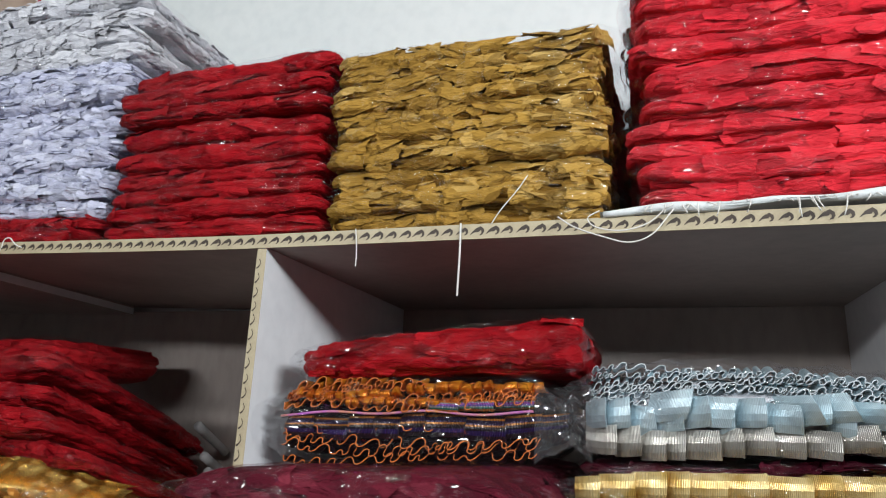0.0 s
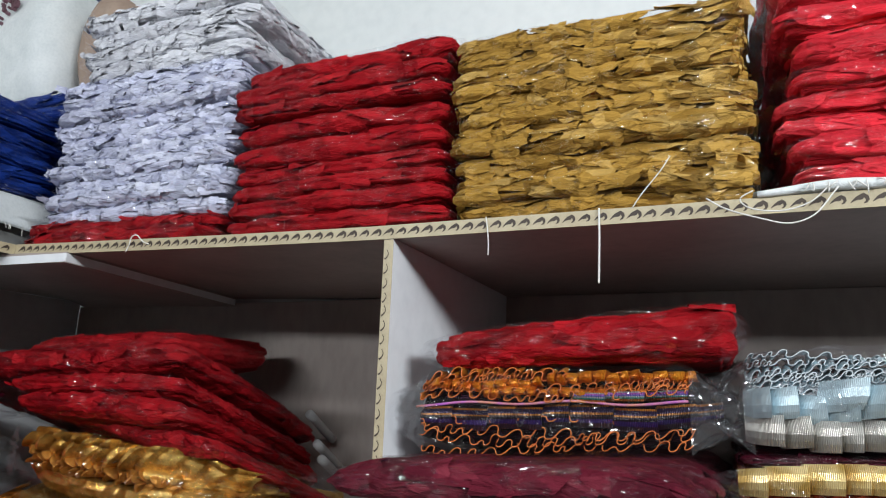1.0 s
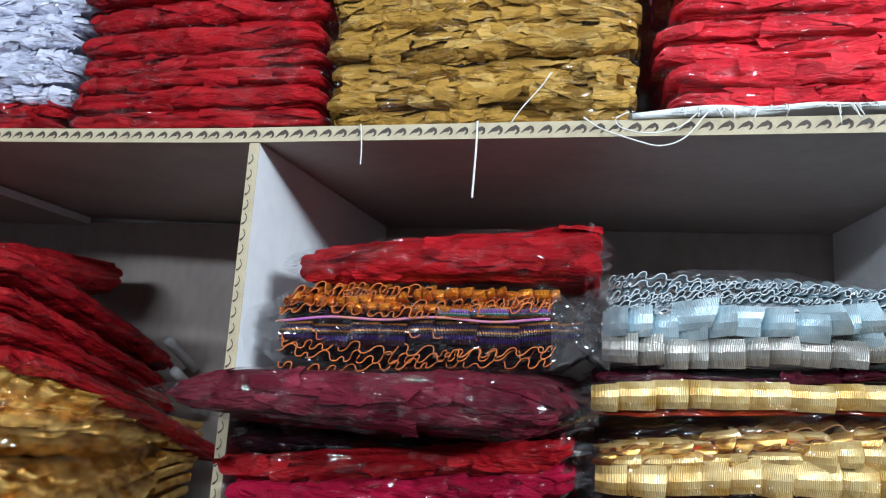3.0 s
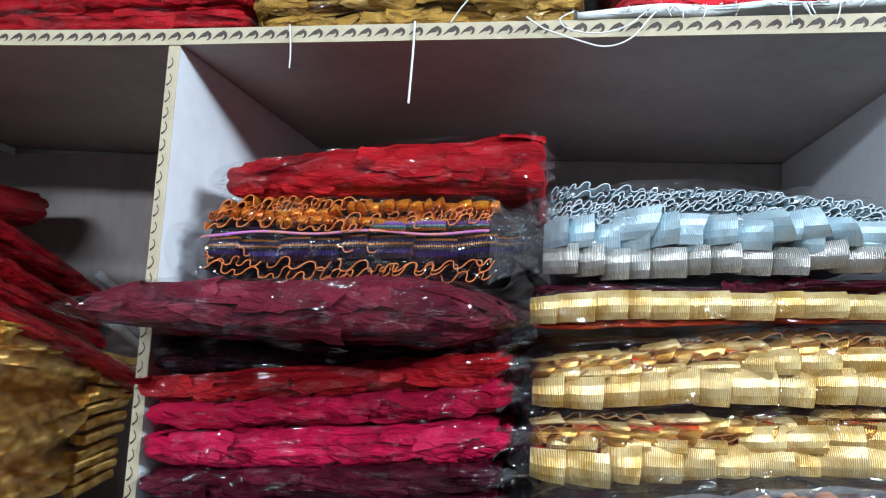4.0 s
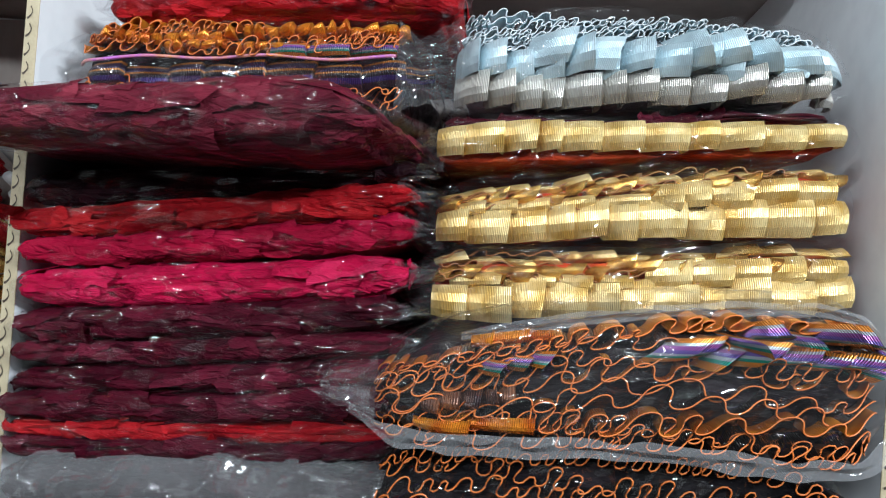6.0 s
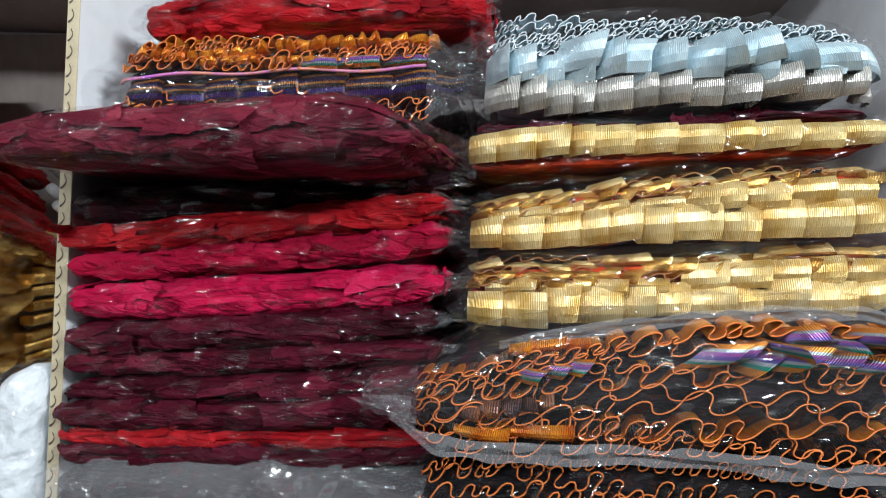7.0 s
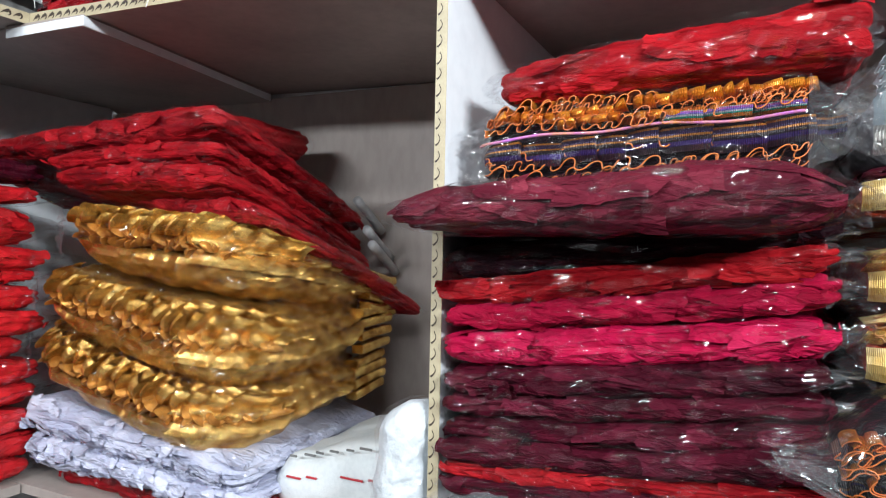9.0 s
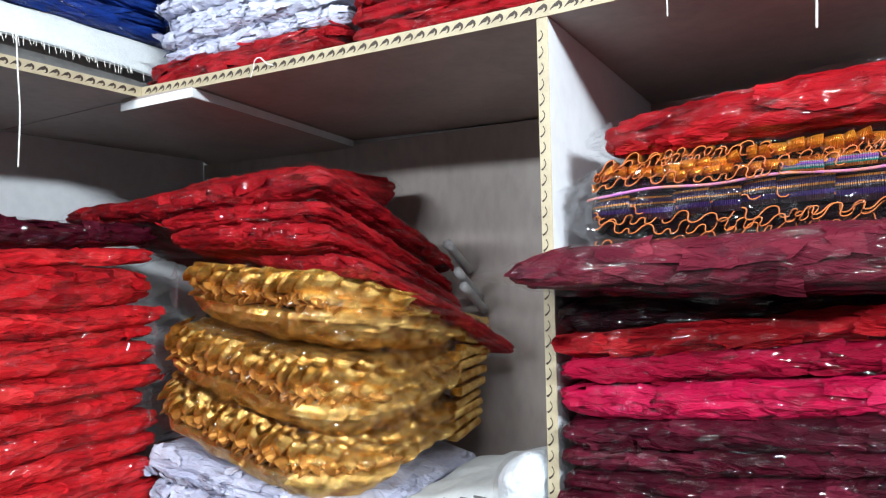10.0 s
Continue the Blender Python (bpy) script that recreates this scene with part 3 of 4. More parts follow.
def pleated_ribbon(parent, s, rng, k0, k1, y0, mat, pleat=0.038, x0=None, x1=None, lean=0.006, face="front", slant=0.0, jit=0.005):
    """A ribbon in flat pleats that overlap like shingles, its face to the front. k0, k1: lower and upper height as shares of the thickness."""
    span = (s.w if face == "front" else s.d) / 2 - 0.008
    x0 = -span if x0 is None else x0
    x1 = span if x1 is None else x1
    line, x = [], x0
    while x < x1:
        p = pleat * rng.uniform(0.7, 1.3)
        dy, dz, tp = rng.uniform(-0.003, 0.003), rng.uniform(-jit, jit), rng.uniform(-1, 1) * min(1, jit * 200)
        le = lean * rng.uniform(0.5, 1.7) + 0.004
        puff = rng.uniform(0.002, 0.006)
        for q in np.linspace(0, 1, 7):
            line.append((x + p * q, y0 + dy + 0.003 - le * q - puff * math.sin(math.pi * q), dz * (0.4 + 0.6 * q), tp * (1.3 * q - 0.3)))
        line.append((x + p * 0.985, y0 + dy + 0.004, dz, tp))
        line.append((x + p * 0.86, y0 + dy + 0.012, dz, tp))
        x += p * 0.95
    c = np.array(line)
    half = s.w / 2 if face == "front" else s.d / 2
    over = np.clip((np.abs(c[:, 0]) - (half - s.c)) / s.c, 0, 1.2)
    c[:, 1] += over ** 2 * s.c * 0.8
    nv = 5
    kk = np.linspace(k0, k1, nv)
    rows = []
    for j, k in enumerate(kk):
        sl = (j / (nv - 1) - 0.5)
        a, b = c[:, 0] + (c[:, 3] * 0.005 + slant) * sl, c[:, 1] + 0.034 * sl * sl + c[:, 3] * 0.018 * sl
        px, py = (a, b) if face == "front" else (s.w / 2 - b, s.d / 2 + a)
        zz = s.lift(px, py, k) + c[:, 2] * (0.4 + abs(sl))
        rows.append(np.stack([px, py, zz], -1))
    v = np.stack(rows, 1)
    ds = np.concatenate([[0], np.cumsum(np.linalg.norm(np.diff(c[:, :2], axis=0), axis=1))])
    uv = np.stack([np.repeat(ds[:, None], nv, 1), np.repeat(np.linspace(0, 1, nv)[None], len(c), 0)], -1)
    return link_mesh("pleated_ribbon", v.reshape(-1, 3), grid_faces(len(c), nv), mat, parent, uv.reshape(-1, 2), smooth=False)


def ribbon_packet(label, where, w, d, zl, zr, core, seed, drop=0.0, bow=0.0, corner=0.03, group="", wave=0.004, inset=0.012, rough=0.006, taper=0.2):
    rng = np.random.default_rng(seed)
    thing = tagged(new("ribbon_packet"), label, "packet", group)
    thing.matrix_world = where
    s = Slab(w, d, zl, zr, drop, corner, bow, seed % 997, wave, taper)

    def relief(p, a, nor):
        return -inset + rough * (vnoise(p * np.array([20, 20, 50]), seed) - 0.5) + rough * (ridge(p * np.array([26, 26, 60]), seed + 1) - 0.5)
    v, f = s.shell(0.010, 0.014, 13, relief)
    uv = np.stack([v[:, 0] + v[:, 1], v[:, 2] * 8 % 1.0], -1)
    link_mesh("folded_fabric", v, f, core, thing, uv)
    return thing, s, rng


# ---- the room ----
slab_box("floor", (-2.65, -4.6, -0.1), (3.9, 1.7, 0.0), M_FLOOR, "unseen shop floor, kept dark to cut its reflection", "floor")
slab_box("ceiling", (-2.65, -4.6, 3.5), (3.9, 1.7, 3.6), M_CEIL, "unseen ceiling, kept dark to cut bounce light", "ceiling")
slab_box("wall_north", (-2.65, 1.562, 0.0), (3.9, 1.7, 3.5), M_WALL, "plain white painted wall above the shelves", "wall")
slab_box("wall_west", (-2.65, -4.6, 0.0), (-2.45, 1.562, 3.5), M_WALL, "plain white painted side wall", "wall")
# East and south walls are out of view, added dark to curb reflections.
slab_box("wall_east", (3.75, -4.6, 0.0), (3.9, 1.562, 3.5), M_SHADE, "unseen closing wall, kept dark to weaken film reflections", "wall")
slab_box("wall_south", (-2.45, -4.6, 0.0), (3.75, -4.45, 3.5), M_SHADE, "unseen closing wall, kept dark to weaken film reflections", "wall")

TOP, UNDER, DEEP, BACK = 1.985, 1.965, 0.887, 1.540
RISE = 0.020
EDGE_X = -1.542


def scrolls(count, pitch, along, up, origin, out, size, parent, flip=1, hooked=False):
    """Printed wave scrolls on an edge tape: a hooked stroke, thick at its head."""
    t = np.linspace(0, 1, 13)
    if hooked:
        px = np.where(t < 0.6, -0.5 + 1.25 * t, 0.25 + 0.42 * np.sin((t - 0.6) * 7.0))
        pz = np.where(t < 0.6, -0.32 + 0.15 * np.sin(t * 4) + 0.55 * t, 0.02 + 0.30 * np.cos((t - 0.6) * 7.5) - 0.25 * (t - 0.6))
        wd = np.interp(t, [0, 0.25, 0.55, 0.75, 1], [0.02, 0.07, 0.17, 0.13, 0.03])
    else:
        px = 0.55 - 1.1 * t + np.where(t < 0.2, -0.9 * (0.2 - t), 0)
        pz = 0.42 * np.sin(np.pi * np.clip(t, 0, 1)) ** 0.8 - 0.24 + np.where(t < 0.2, 1.2 * (0.2 - t), 0)
        wd = np.interp(t, [0, 0.12, 0.5, 0.85, 1], [0.07, 0.03, 0.025, 0.05, 0.07])
    tx, tz = np.gradient(px), np.gradient(pz)
    ln = np.hypot(tx, tz) + 1e-6
    a, u, o = np.array(along, float), np.array(up, float), np.array(out, float)
    verts, faces = [], []
    quad = grid_faces(len(t), 2)
    rng = np.random.default_rng(count)
    for i in range(count):
        k = pitch * size * rng.uniform(0.92, 1.08)
        c = np.array(origin) + a * pitch * (i + rng.uniform(-0.04, 0.04))
        q = []
        for sg in (-1, 1):
            x, z = px - sg * 1.3 * wd * tz / ln, pz + sg * 1.3 * wd * tx / ln
            q.append(c + np.outer(x * k, a) + np.outer(z * k * flip, u) + o)
        verts.append(np.stack(q, 1).reshape(-1, 3))
        faces.append(quad + i * len(t) * 2)
    if hooked:
        for q in verts:
            q[:, 2] += rise(np.maximum(q[:, 0], EDGE_X))
    return tagged(link_mesh("scroll_print", np.concatenate(verts), np.concatenate(faces), M_INK, parent, smooth=False, label="dark brown printed wave scrolls"), kind="stuff")


def board(name, lo, hi, mat, parent, label=""):
    bm = bmesh.new()
    box(bm, lo, hi, 0.0008)
    return part(name, bm, mat, parent, label)


def rise(x):
    """The top board climbs a little towards the corner."""
    return RISE * np.clip((-0.62 - np.asarray(x, float)) / 0.92, 0, 1) ** 1.25


def long_board(name, lo, hi, mat, parent, label=""):
    """A board along x that follows the rise."""
    xs = np.concatenate([np.linspace(lo[0], -0.62, 16), [hi[0]]])
    ring = ((lo[1], lo[2]), (hi[1], lo[2]), (hi[1], hi[2]), (lo[1], hi[2]))
    v = [(x, y, z + float(rise(x))) for x in xs for y, z in ring]
    f = [[4 * i + j, 4 * i + (j + 1) % 4, 4 * i + 4 + (j + 1) % 4, 4 * i + 4 + j] for i in range(len(xs) - 1) for j in range(4)]
    e = 4 * (len(xs) - 1)
    return link_mesh(name, v, f + [[3, 2, 1, 0], [e, e + 1, e + 2, e + 3]], mat, parent, smooth=False, label=label)


unit = tagged(new("shelving_unit"), "grey laminate shelving with cream scroll-printed edge tape", "shelving", kind="structure")
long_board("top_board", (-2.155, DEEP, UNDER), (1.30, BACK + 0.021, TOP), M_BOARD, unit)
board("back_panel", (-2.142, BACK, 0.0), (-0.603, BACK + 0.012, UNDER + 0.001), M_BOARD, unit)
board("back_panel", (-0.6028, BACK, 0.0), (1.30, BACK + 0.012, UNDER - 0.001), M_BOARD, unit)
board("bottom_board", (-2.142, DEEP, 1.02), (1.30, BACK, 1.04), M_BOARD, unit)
for px, mat in ((-0.603, M_PART), (0.425, M_PART), (1.291, M_PART)):
    board("partition", (px - 0.008, DEEP, 1.04), (px + 0.008, BACK, UNDER - 0.0005), mat, unit, "white laminate partition")
    board("partition", (px - 0.008, DEEP, 0.0), (px + 0.008, BACK, 1.02), mat, unit, "white laminate partition")
    tp = board("edge_tape", (px - 0.0088, DEEP - 0.002, 0.0), (px + 0.0088, DEEP - 0.0001, UNDER - 0.003), M_TAPE, unit, "cream printed edge tape")
    scrolls(50, 0.0236, (0, 0, 1), (1, 0, 0), (px - 0.0022, DEEP - 0.0022, 0.78), (0, -0.0004, 0), 0.74, tp)
tp = long_board("edge_tape", (EDGE_X, DEEP - 0.003, UNDER - 0.002), (1.30, DEEP - 0.0001, TOP + 0.0015), M_TAPE, unit, "cream printed edge tape")
scrolls(119, 0.0235, (1, 0, 0), (0, 0, 1), (EDGE_X + 0.02, DEEP - 0.0032, 0.5 * (TOP + UNDER)), (0, -0.0004, 0), 0.66, tp, hooked=True)

side = tagged(new("side_shelving_unit"), "grey laminate shelving along the side wall with cream edge tape", "shelving", kind="structure")
board("top_board", (-2.155, -1.40, UNDER + RISE), (EDGE_X - 0.002, DEEP - 0.004, TOP + RISE), M_BOARD, side)
board("back_panel", (-2.155, -1.40, 0.0), (-2.143, BACK - 0.001, UNDER + RISE - 0.002), M_PART, side, "white laminate back panel")
board("bottom_board", (-2.143, -1.40, 1.02), (EDGE_X - 0.002, DEEP - 0.004, 1.04), M_BOARD, side)
board("partition", (-2.143, -1.40, 0.0), (EDGE_X - 0.002, -1.382, 1.02), M_PART, side)
tp = board("edge_tape", (EDGE_X - 0.002, -1.40, UNDER + RISE - 0.002), (EDGE_X, DEEP - 0.003, TOP + RISE + 0.0015), M_TAPE, side, "cream printed edge tape")
scrolls(92, 0.0235, (0, 1, 0), (0, 0, 1), (EDGE_X + 0.0002, -1.28, 0.5 * (TOP + UNDER)), (0.0004, 0, 0), 0.66, tp, hooked=True)
bm = bmesh.new()
low = [bm.verts.new(p) for p in ((-1.600, 0.873, 1.962), (-1.368, 0.878, 1.957), (-1.470, BACK - 0.001, 1.957), (-2.12, BACK - 0.001, 1.966))]
bmesh.ops.extrude_face_region(bm, geom=[bm.faces.new(low)])
bm.verts.ensure_lookup_table()
for v in bm.verts[4:]:
    v.co.z = UNDER - 0.0006 + float(rise(v.co.x))
bmesh.ops.recalc_face_normals(bm, faces=bm.faces)
plate = part("joint_plate", bm, M_BOARD, unit, "board fixed under the corner joint")
bm = bmesh.new()
for q0, q1 in (((-1.600, 0.873), (-1.368, 0.878)), ((-1.368, 0.878), (-1.470, BACK - 0.001))):
    dx, dy = q1[0] - q0[0], q1[1] - q0[1]
    ln = math.hypot(dx, dy)
    nx, ny = dy / ln * 0.0012, -dx / ln * 0.0012
    quad = [bm.verts.new((a[0] + k * nx, a[1] + k * ny, z)) for z in (1.9585, UNDER + 0.012) for k in (0, 1) for a in (q0, q1)]
    for f in ((0, 1, 5, 4), (2, 3, 7, 6), (0, 1, 3, 2), (4, 5, 7, 6), (0, 2, 6, 4), (1, 3, 7, 5)):
        bm.faces.new([quad[i] for i in f])
bmesh.ops.recalc_face_normals(bm, faces=bm.faces)
part("raw_edge", bm, M_PART, plate, "pale raw board edge")


# ---- stacks on the top shelf ----
def stack(label, x0, x1, y, d, z0, heights, mat, seed, slope=0.0, lean=0.0, facing=at_front, jx=0.010, jy=0.010, group="", **kw):
    rng = np.random.default_rng(seed)
    z = z0
    w = x1 - x0
    for i, h in enumerate(heights):
        dx, dy, tl = rng.uniform(-jx, jx), rng.uniform(-jy, jy), rng.uniform(-0.005, 0.005)
        a = max(0.0, slope * i / max(1, len(heights) - 1))
        sh = min(1, i) * tl
        mid = 0.5 * (x0 + x1) + dx
        place = facing(mid, y + dy, z) if facing is at_front else facing(y - dy, mid, z)
        q = dict(kw)
        cloth_packet(label, place, w + rng.uniform(-0.5, 1) * jx, d, (-0.001, h + 0.001 - a * 0.0), (a + sh - 0.001, h + a + sh + 0.001), mat[i % len(mat)] if isinstance(mat, list) else mat, seed * 100 + i, group=group, **q)
        z += h


stack("clear bag of folded red petal cloth lying under a lavender stack", -1.545, -0.995, 0.895, 0.48, TOP + 0.014, [0.028, 0.030], C_RED, 11, n=40, size=(0.055, 0.018), lift=(0.0004, 0.004), group="red packets under the lavender stack", layers=2)
stack("clear bag of lavender-white petal cloth in a tall stack", -1.505, -0.985, 0.905, 0.50, 2.052, [0.036, 0.034, 0.035, 0.033, 0.036, 0.034, 0.034, 0.036, 0.034, 0.036], C_LAV, 12,
      slope=0.0, n=100, size=(0.052, 0.018), lift=(0.0005, 0.005), sides=0.35, layers=2, group="lavender stack", jx=0.014, film=FILM, flap=(0.025, 0.02))
stack("clear bag of silver-white petal cloth on top of a lavender stack", -1.475, -0.985, 0.915, 0.50, 2.402, [0.044, 0.043, 0.045, 0.043], C_WHITE, 13,
      n=110, size=(0.055, 0.021), lift=(0.0005, 0.006), sides=0.45, layers=2, group="silver-white stack", jx=0.016, flap=(0.03, 0.02))
stack("clear bag of folded deep red petal cloth in a stack", -0.972, -0.512, 0.895, 0.46, TOP + 0.002, [0.037, 0.040, 0.031, 0.033, 0.050, 0.050, 0.026, 0.046, 0.040], C_RED, 14,
      n=14, size=(0.060, 0.022), lift=(0.0000, 0.0016), sides=0.25, layers=2, group="deep red stack", crumple=0.006)
# Folded cloth gets the shaded mustard, loose petals the lit one.
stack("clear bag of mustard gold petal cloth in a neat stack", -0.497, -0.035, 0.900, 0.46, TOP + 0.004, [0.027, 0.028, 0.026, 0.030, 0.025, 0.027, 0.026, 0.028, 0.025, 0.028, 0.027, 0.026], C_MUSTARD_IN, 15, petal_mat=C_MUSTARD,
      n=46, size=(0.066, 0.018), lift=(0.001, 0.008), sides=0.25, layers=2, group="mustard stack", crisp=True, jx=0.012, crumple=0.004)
stack("clear bag of coral red petal cloth in a tall stack", 0.010, 0.520, 0.905, 0.46, 2.008, [0.030, 0.044, 0.032, 0.030, 0.036, 0.058, 0.042, 0.046, 0.050, 0.050, 0.052, 0.050], C_CORAL, 16,
      n=14, size=(0.080, 0.028), lift=(0.0000, 0.0016), sides=0.25, layers=2, group="coral stack", jx=0.014, taper=0.5, crumple=0.006, flap=(0.02, 0.02))


def cloth_sheet(name, label, category, xs, ys, height, mat, thick=0.0035):
    """A draped woven sheet: height(x, y) over a plan grid."""
    x, y = np.meshgrid(xs, ys, indexing="ij")
    hz = height(x, y)
    v = np.stack([x, y, hz], -1).reshape(-1, 3)
    n = len(xs) * len(ys)
    under = v.copy()
    under[:, 2] -= thick
    f = grid_faces(len(xs), len(ys))
    ob = link_mesh(name, np.concatenate([v, under]), np.concatenate([f, f[:, ::-1] + n]), mat)
    return tagged(ob, label, category)


sack = cloth_sheet("woven_sack", "white woven sack lying flat under a coral stack, frayed hem", "sack", np.linspace(-0.045, 0.62, 70), np.linspace(0.878, 1.40, 24),
                   lambda x, y: TOP + 0.0065 + 0.016 * np.clip((x + 0.03) / 0.5, 0, 1) * (0.6 + 0.4 * vnoise(np.stack([x * 25, y * 10, x * 0], -1), 3)) + 0.002 * vnoise(np.stack([x * 90, y * 40, x * 0], -1), 4), M_SACK)
hx = np.linspace(-0.04, 0.62, 60)
tube("hem", np.stack([hx, 0.8835 + 0.002 * np.sin(hx * 60), TOP + 0.0075 + 0.013 * np.clip((hx + 0.03) / 0.5, 0, 1) + 0.002 * np.sin(hx * 41)], -1), 0.0062 + 0.002 * np.sin(hx * 23), M_SACK, sack, 8)
rng = np.random.default_rng(5)
for i in range(46):
    fx = rng.choice([rng.uniform(0.02, 0.16), rng.uniform(0.19, 0.30), rng.uniform(0.30, 0.60)])
    ln = rng.uniform(0.008, 0.034)
    t = np.linspace(0, 1, 7)
    bx, by = rng.uniform(-0.012, 0.012), rng.uniform(0.002, 0.010)
    pts = np.stack([fx + bx * t ** 1.5, 0.8765 - by * np.sin(t * 2.2), TOP + 0.014 - ln * t * rng.uniform(0.2, 1.2)], -1)
    tube("fringe_thread", pts, np.linspace(0.0011, 0.0007, 7), M_THREAD, sack, 5)


def cord(name, label, pts, r=0.0011, n=26):
    """A loose thread through a few points."""
    p = np.array(pts, float)
    k = np.linspace(0, len(p) - 1, n)
    i = np.clip(k.astype(int), 0, len(p) - 2)
    f = (k - i)[:, None]
    g = lambda j: p[np.clip(j, 0, len(p) - 1)]
    c = 0.5 * (2 * g(i) + (g(i + 1) - g(i - 1)) * f + (2 * g(i - 1) - 5 * g(i) + 4 * g(i + 1) - g(i + 2)) * f ** 2 + (3 * g(i) - g(i - 1) - 3 * g(i + 1) + g(i + 2)) * f ** 3)
    return tagged(tube(name, c, r, M_THREAD, None, 6), label, "thread")


cord("loose_thread", "white thread hanging from the shelf edge", [(-0.253, 0.881, 1.988), (-0.253, 0.8815, 1.95), (-0.254, 0.8815, 1.91), (-0.255, 0.881, 1.875)], 0.0016)
cord("loose_thread", "thin pale thread hanging from the shelf edge", [(-0.430, 0.882, 1.988), (-0.427, 0.881, 1.97), (-0.425, 0.881, 1.945), (-0.425, 0.881, 1.925)], 0.0010)
cord("loose_thread", "knotted white thread on the shelf edge", [(-1.20, 0.880, 1.970), (-1.19, 0.878, 1.985), (-1.185, 0.877, 2.000), (-1.17, 0.876, 2.003), (-1.155, 0.878, 1.990), (-1.14, 0.880, 1.984)], 0.0013)
cord("loose_thread", "long white thread looping below the shelf edge", [(-0.105, 0.880, 1.990), (-0.080, 0.878, 1.972), (-0.040, 0.874, 1.955), (-0.005, 0.872, 1.945), (0.025, 0.872, 1.955), (0.050, 0.876, 1.985), (0.062, 0.880, 2.000)], 0.0011, 40)
cord("loose_thread", "white thread looping over the shelf edge", [(-0.045, 0.880, 1.996), (-0.062, 0.878, 1.985), (-0.050, 0.875, 1.970), (-0.015, 0.873, 1.963), (0.020, 0.874, 1.972), (0.045, 0.879, 1.994)], 0.0010, 40)
cord("loose_thread", "stiff pale thread standing against mustard packets", [(-0.205, 0.882, 1.985), (-0.19, 0.878, 2.005), (-0.165, 0.878, 2.035), (-0.150, 0.880, 2.058)], 0.0009)
cord("loose_thread", "white thread hanging from the side shelf", [(-1.537, 0.625, 2.05), (-1.537, 0.627, 1.98), (-1.535, 0.629, 1.90), (-1.537, 0.626, 1.80)], 0.0016)

# ---- side shelf: covered parcels, blue stack ----
bm = bmesh.new()
box(bm, (-2.07, -0.30, TOP + RISE + 0.0005), (-1.648, 1.02, 2.135), 0.012)
tagged(part("parcel", bm, M_GREY), "dark grey parcel under a white sack", "parcel")


def drape(x, y):
    front = np.clip((x + 1.640) / 0.03, 0, 1)
    sag = 0.055 + 0.045 * vnoise(np.stack([y * 6, y * 0, y * 0], -1), 7)
    return 2.142 + 0.006 * vnoise(np.stack([x * 14, y * 12, x * 0], -1), 8) - front ** 1.3 * sag


cover = cloth_sheet("woven_sack", "white woven sack draped over a parcel, frayed hem", "sack", np.concatenate([np.linspace(-2.06, -1.66, 18), np.linspace(-1.645, -1.606, 12)]), np.linspace(-0.32, 1.03, 110), drape, M_SACK)
for i in range(60):
    fy = rng.uniform(0.55, 1.03)
    t = np.linspace(0, 1, 5)
    z0 = float(drape(np.array([-1.606]), np.array([fy]))[0])
    pts = np.stack([-1.606 + 0.004 * t, fy + rng.uniform(-0.004, 0.004) * t, z0 - rng.uniform(0.008, 0.022) * t], -1)
    tube("fringe_thread", pts, 0.0008, M_THREAD, cover, 4)
stack("clear bag of royal blue cloth stacked on a white sack", 0.10, 1.035, -1.628, 0.42, 2.150, [0.032, 0.030, 0.032, 0.030, 0.032, 0.030, 0.030], C_BLUE, 17,
      facing=at_left, n=10, size=(0.12, 0.018), lift=(0.0000, 0.0018), sides=0.15, layers=3, group="blue stack", jx=0.02)

stack("clear bag of navy blue cloth in a stack by the wall", -2.08, -1.545, 1.060, 0.38, TOP + 0.022, [0.052] * 6 + [0.050, 0.048, 0.046, 0.040], C_BLUE, 19, n=8, size=(0.12, 0.03), lift=(0.0000, 0.002), sides=0.1, layers=2, group="navy stack")


def soft_slab(name, label, category, where, w, d, zl, zr, mat, seed, corner=0.05, rough=0.012):
    ob = tagged(new(name), label, category)
    ob.matrix_world = where
    s = Slab(w, d, zl, zr, 0.0, corner, 0.0, seed, 0.008)
    v, f = s.shell(0.014, 0.02, 15, lambda p, a, n: rough * (vnoise(p * np.array([9, 9, 12]) + seed, seed) - 0.5) + 0.5 * rough * (ridge(p * np.array([12, 12, 7]) + seed, seed + 1) - 0.5))
    link_mesh("cover", v, f, mat, ob)
    return ob, s


bag, s = soft_slab("cloth_bag", "white cloth bag with a small plum flower print", "bag", at_front(-2.065, 1.085, 0), 0.36, 0.33, (2.500, 2.980), (2.500, 2.960), M_SACK, 41, 0.09)
rg = np.random.default_rng(42)
for i in range(34):
    fx, fz = rg.uniform(-0.06, 0.05), rg.uniform(2.79, 2.93)
    a = np.linspace(0, 2 * np.pi, 9)[:-1] + rg.uniform(0, 1)
    r0 = rg.uniform(0.004, 0.008)
    v = np.stack([fx + r0 * np.cos(a) * rg.uniform(0.5, 1), np.full(8, -0.012), fz + r0 * np.sin(a)], -1)
    link_mesh("printed_flower", np.concatenate([v, v + np.array([0, 0.012, 0])]), [list(range(8))] + [[j, 8 + j, 8 + (j + 1) % 8, (j + 1) % 8] for j in range(8)], M_PLUM, bag, smooth=False)
soft_slab("cushion", "tan cloth bundle beside a white bag", "bundle", at_front(-1.765, 1.14, 0), 0.20, 0.28, (2.500, 2.90), (2.500, 2.86), M_TAN, 43, 0.08)
sign = tagged(new("wall_poster"), "wall poster with red, cyan and navy borders", "poster")
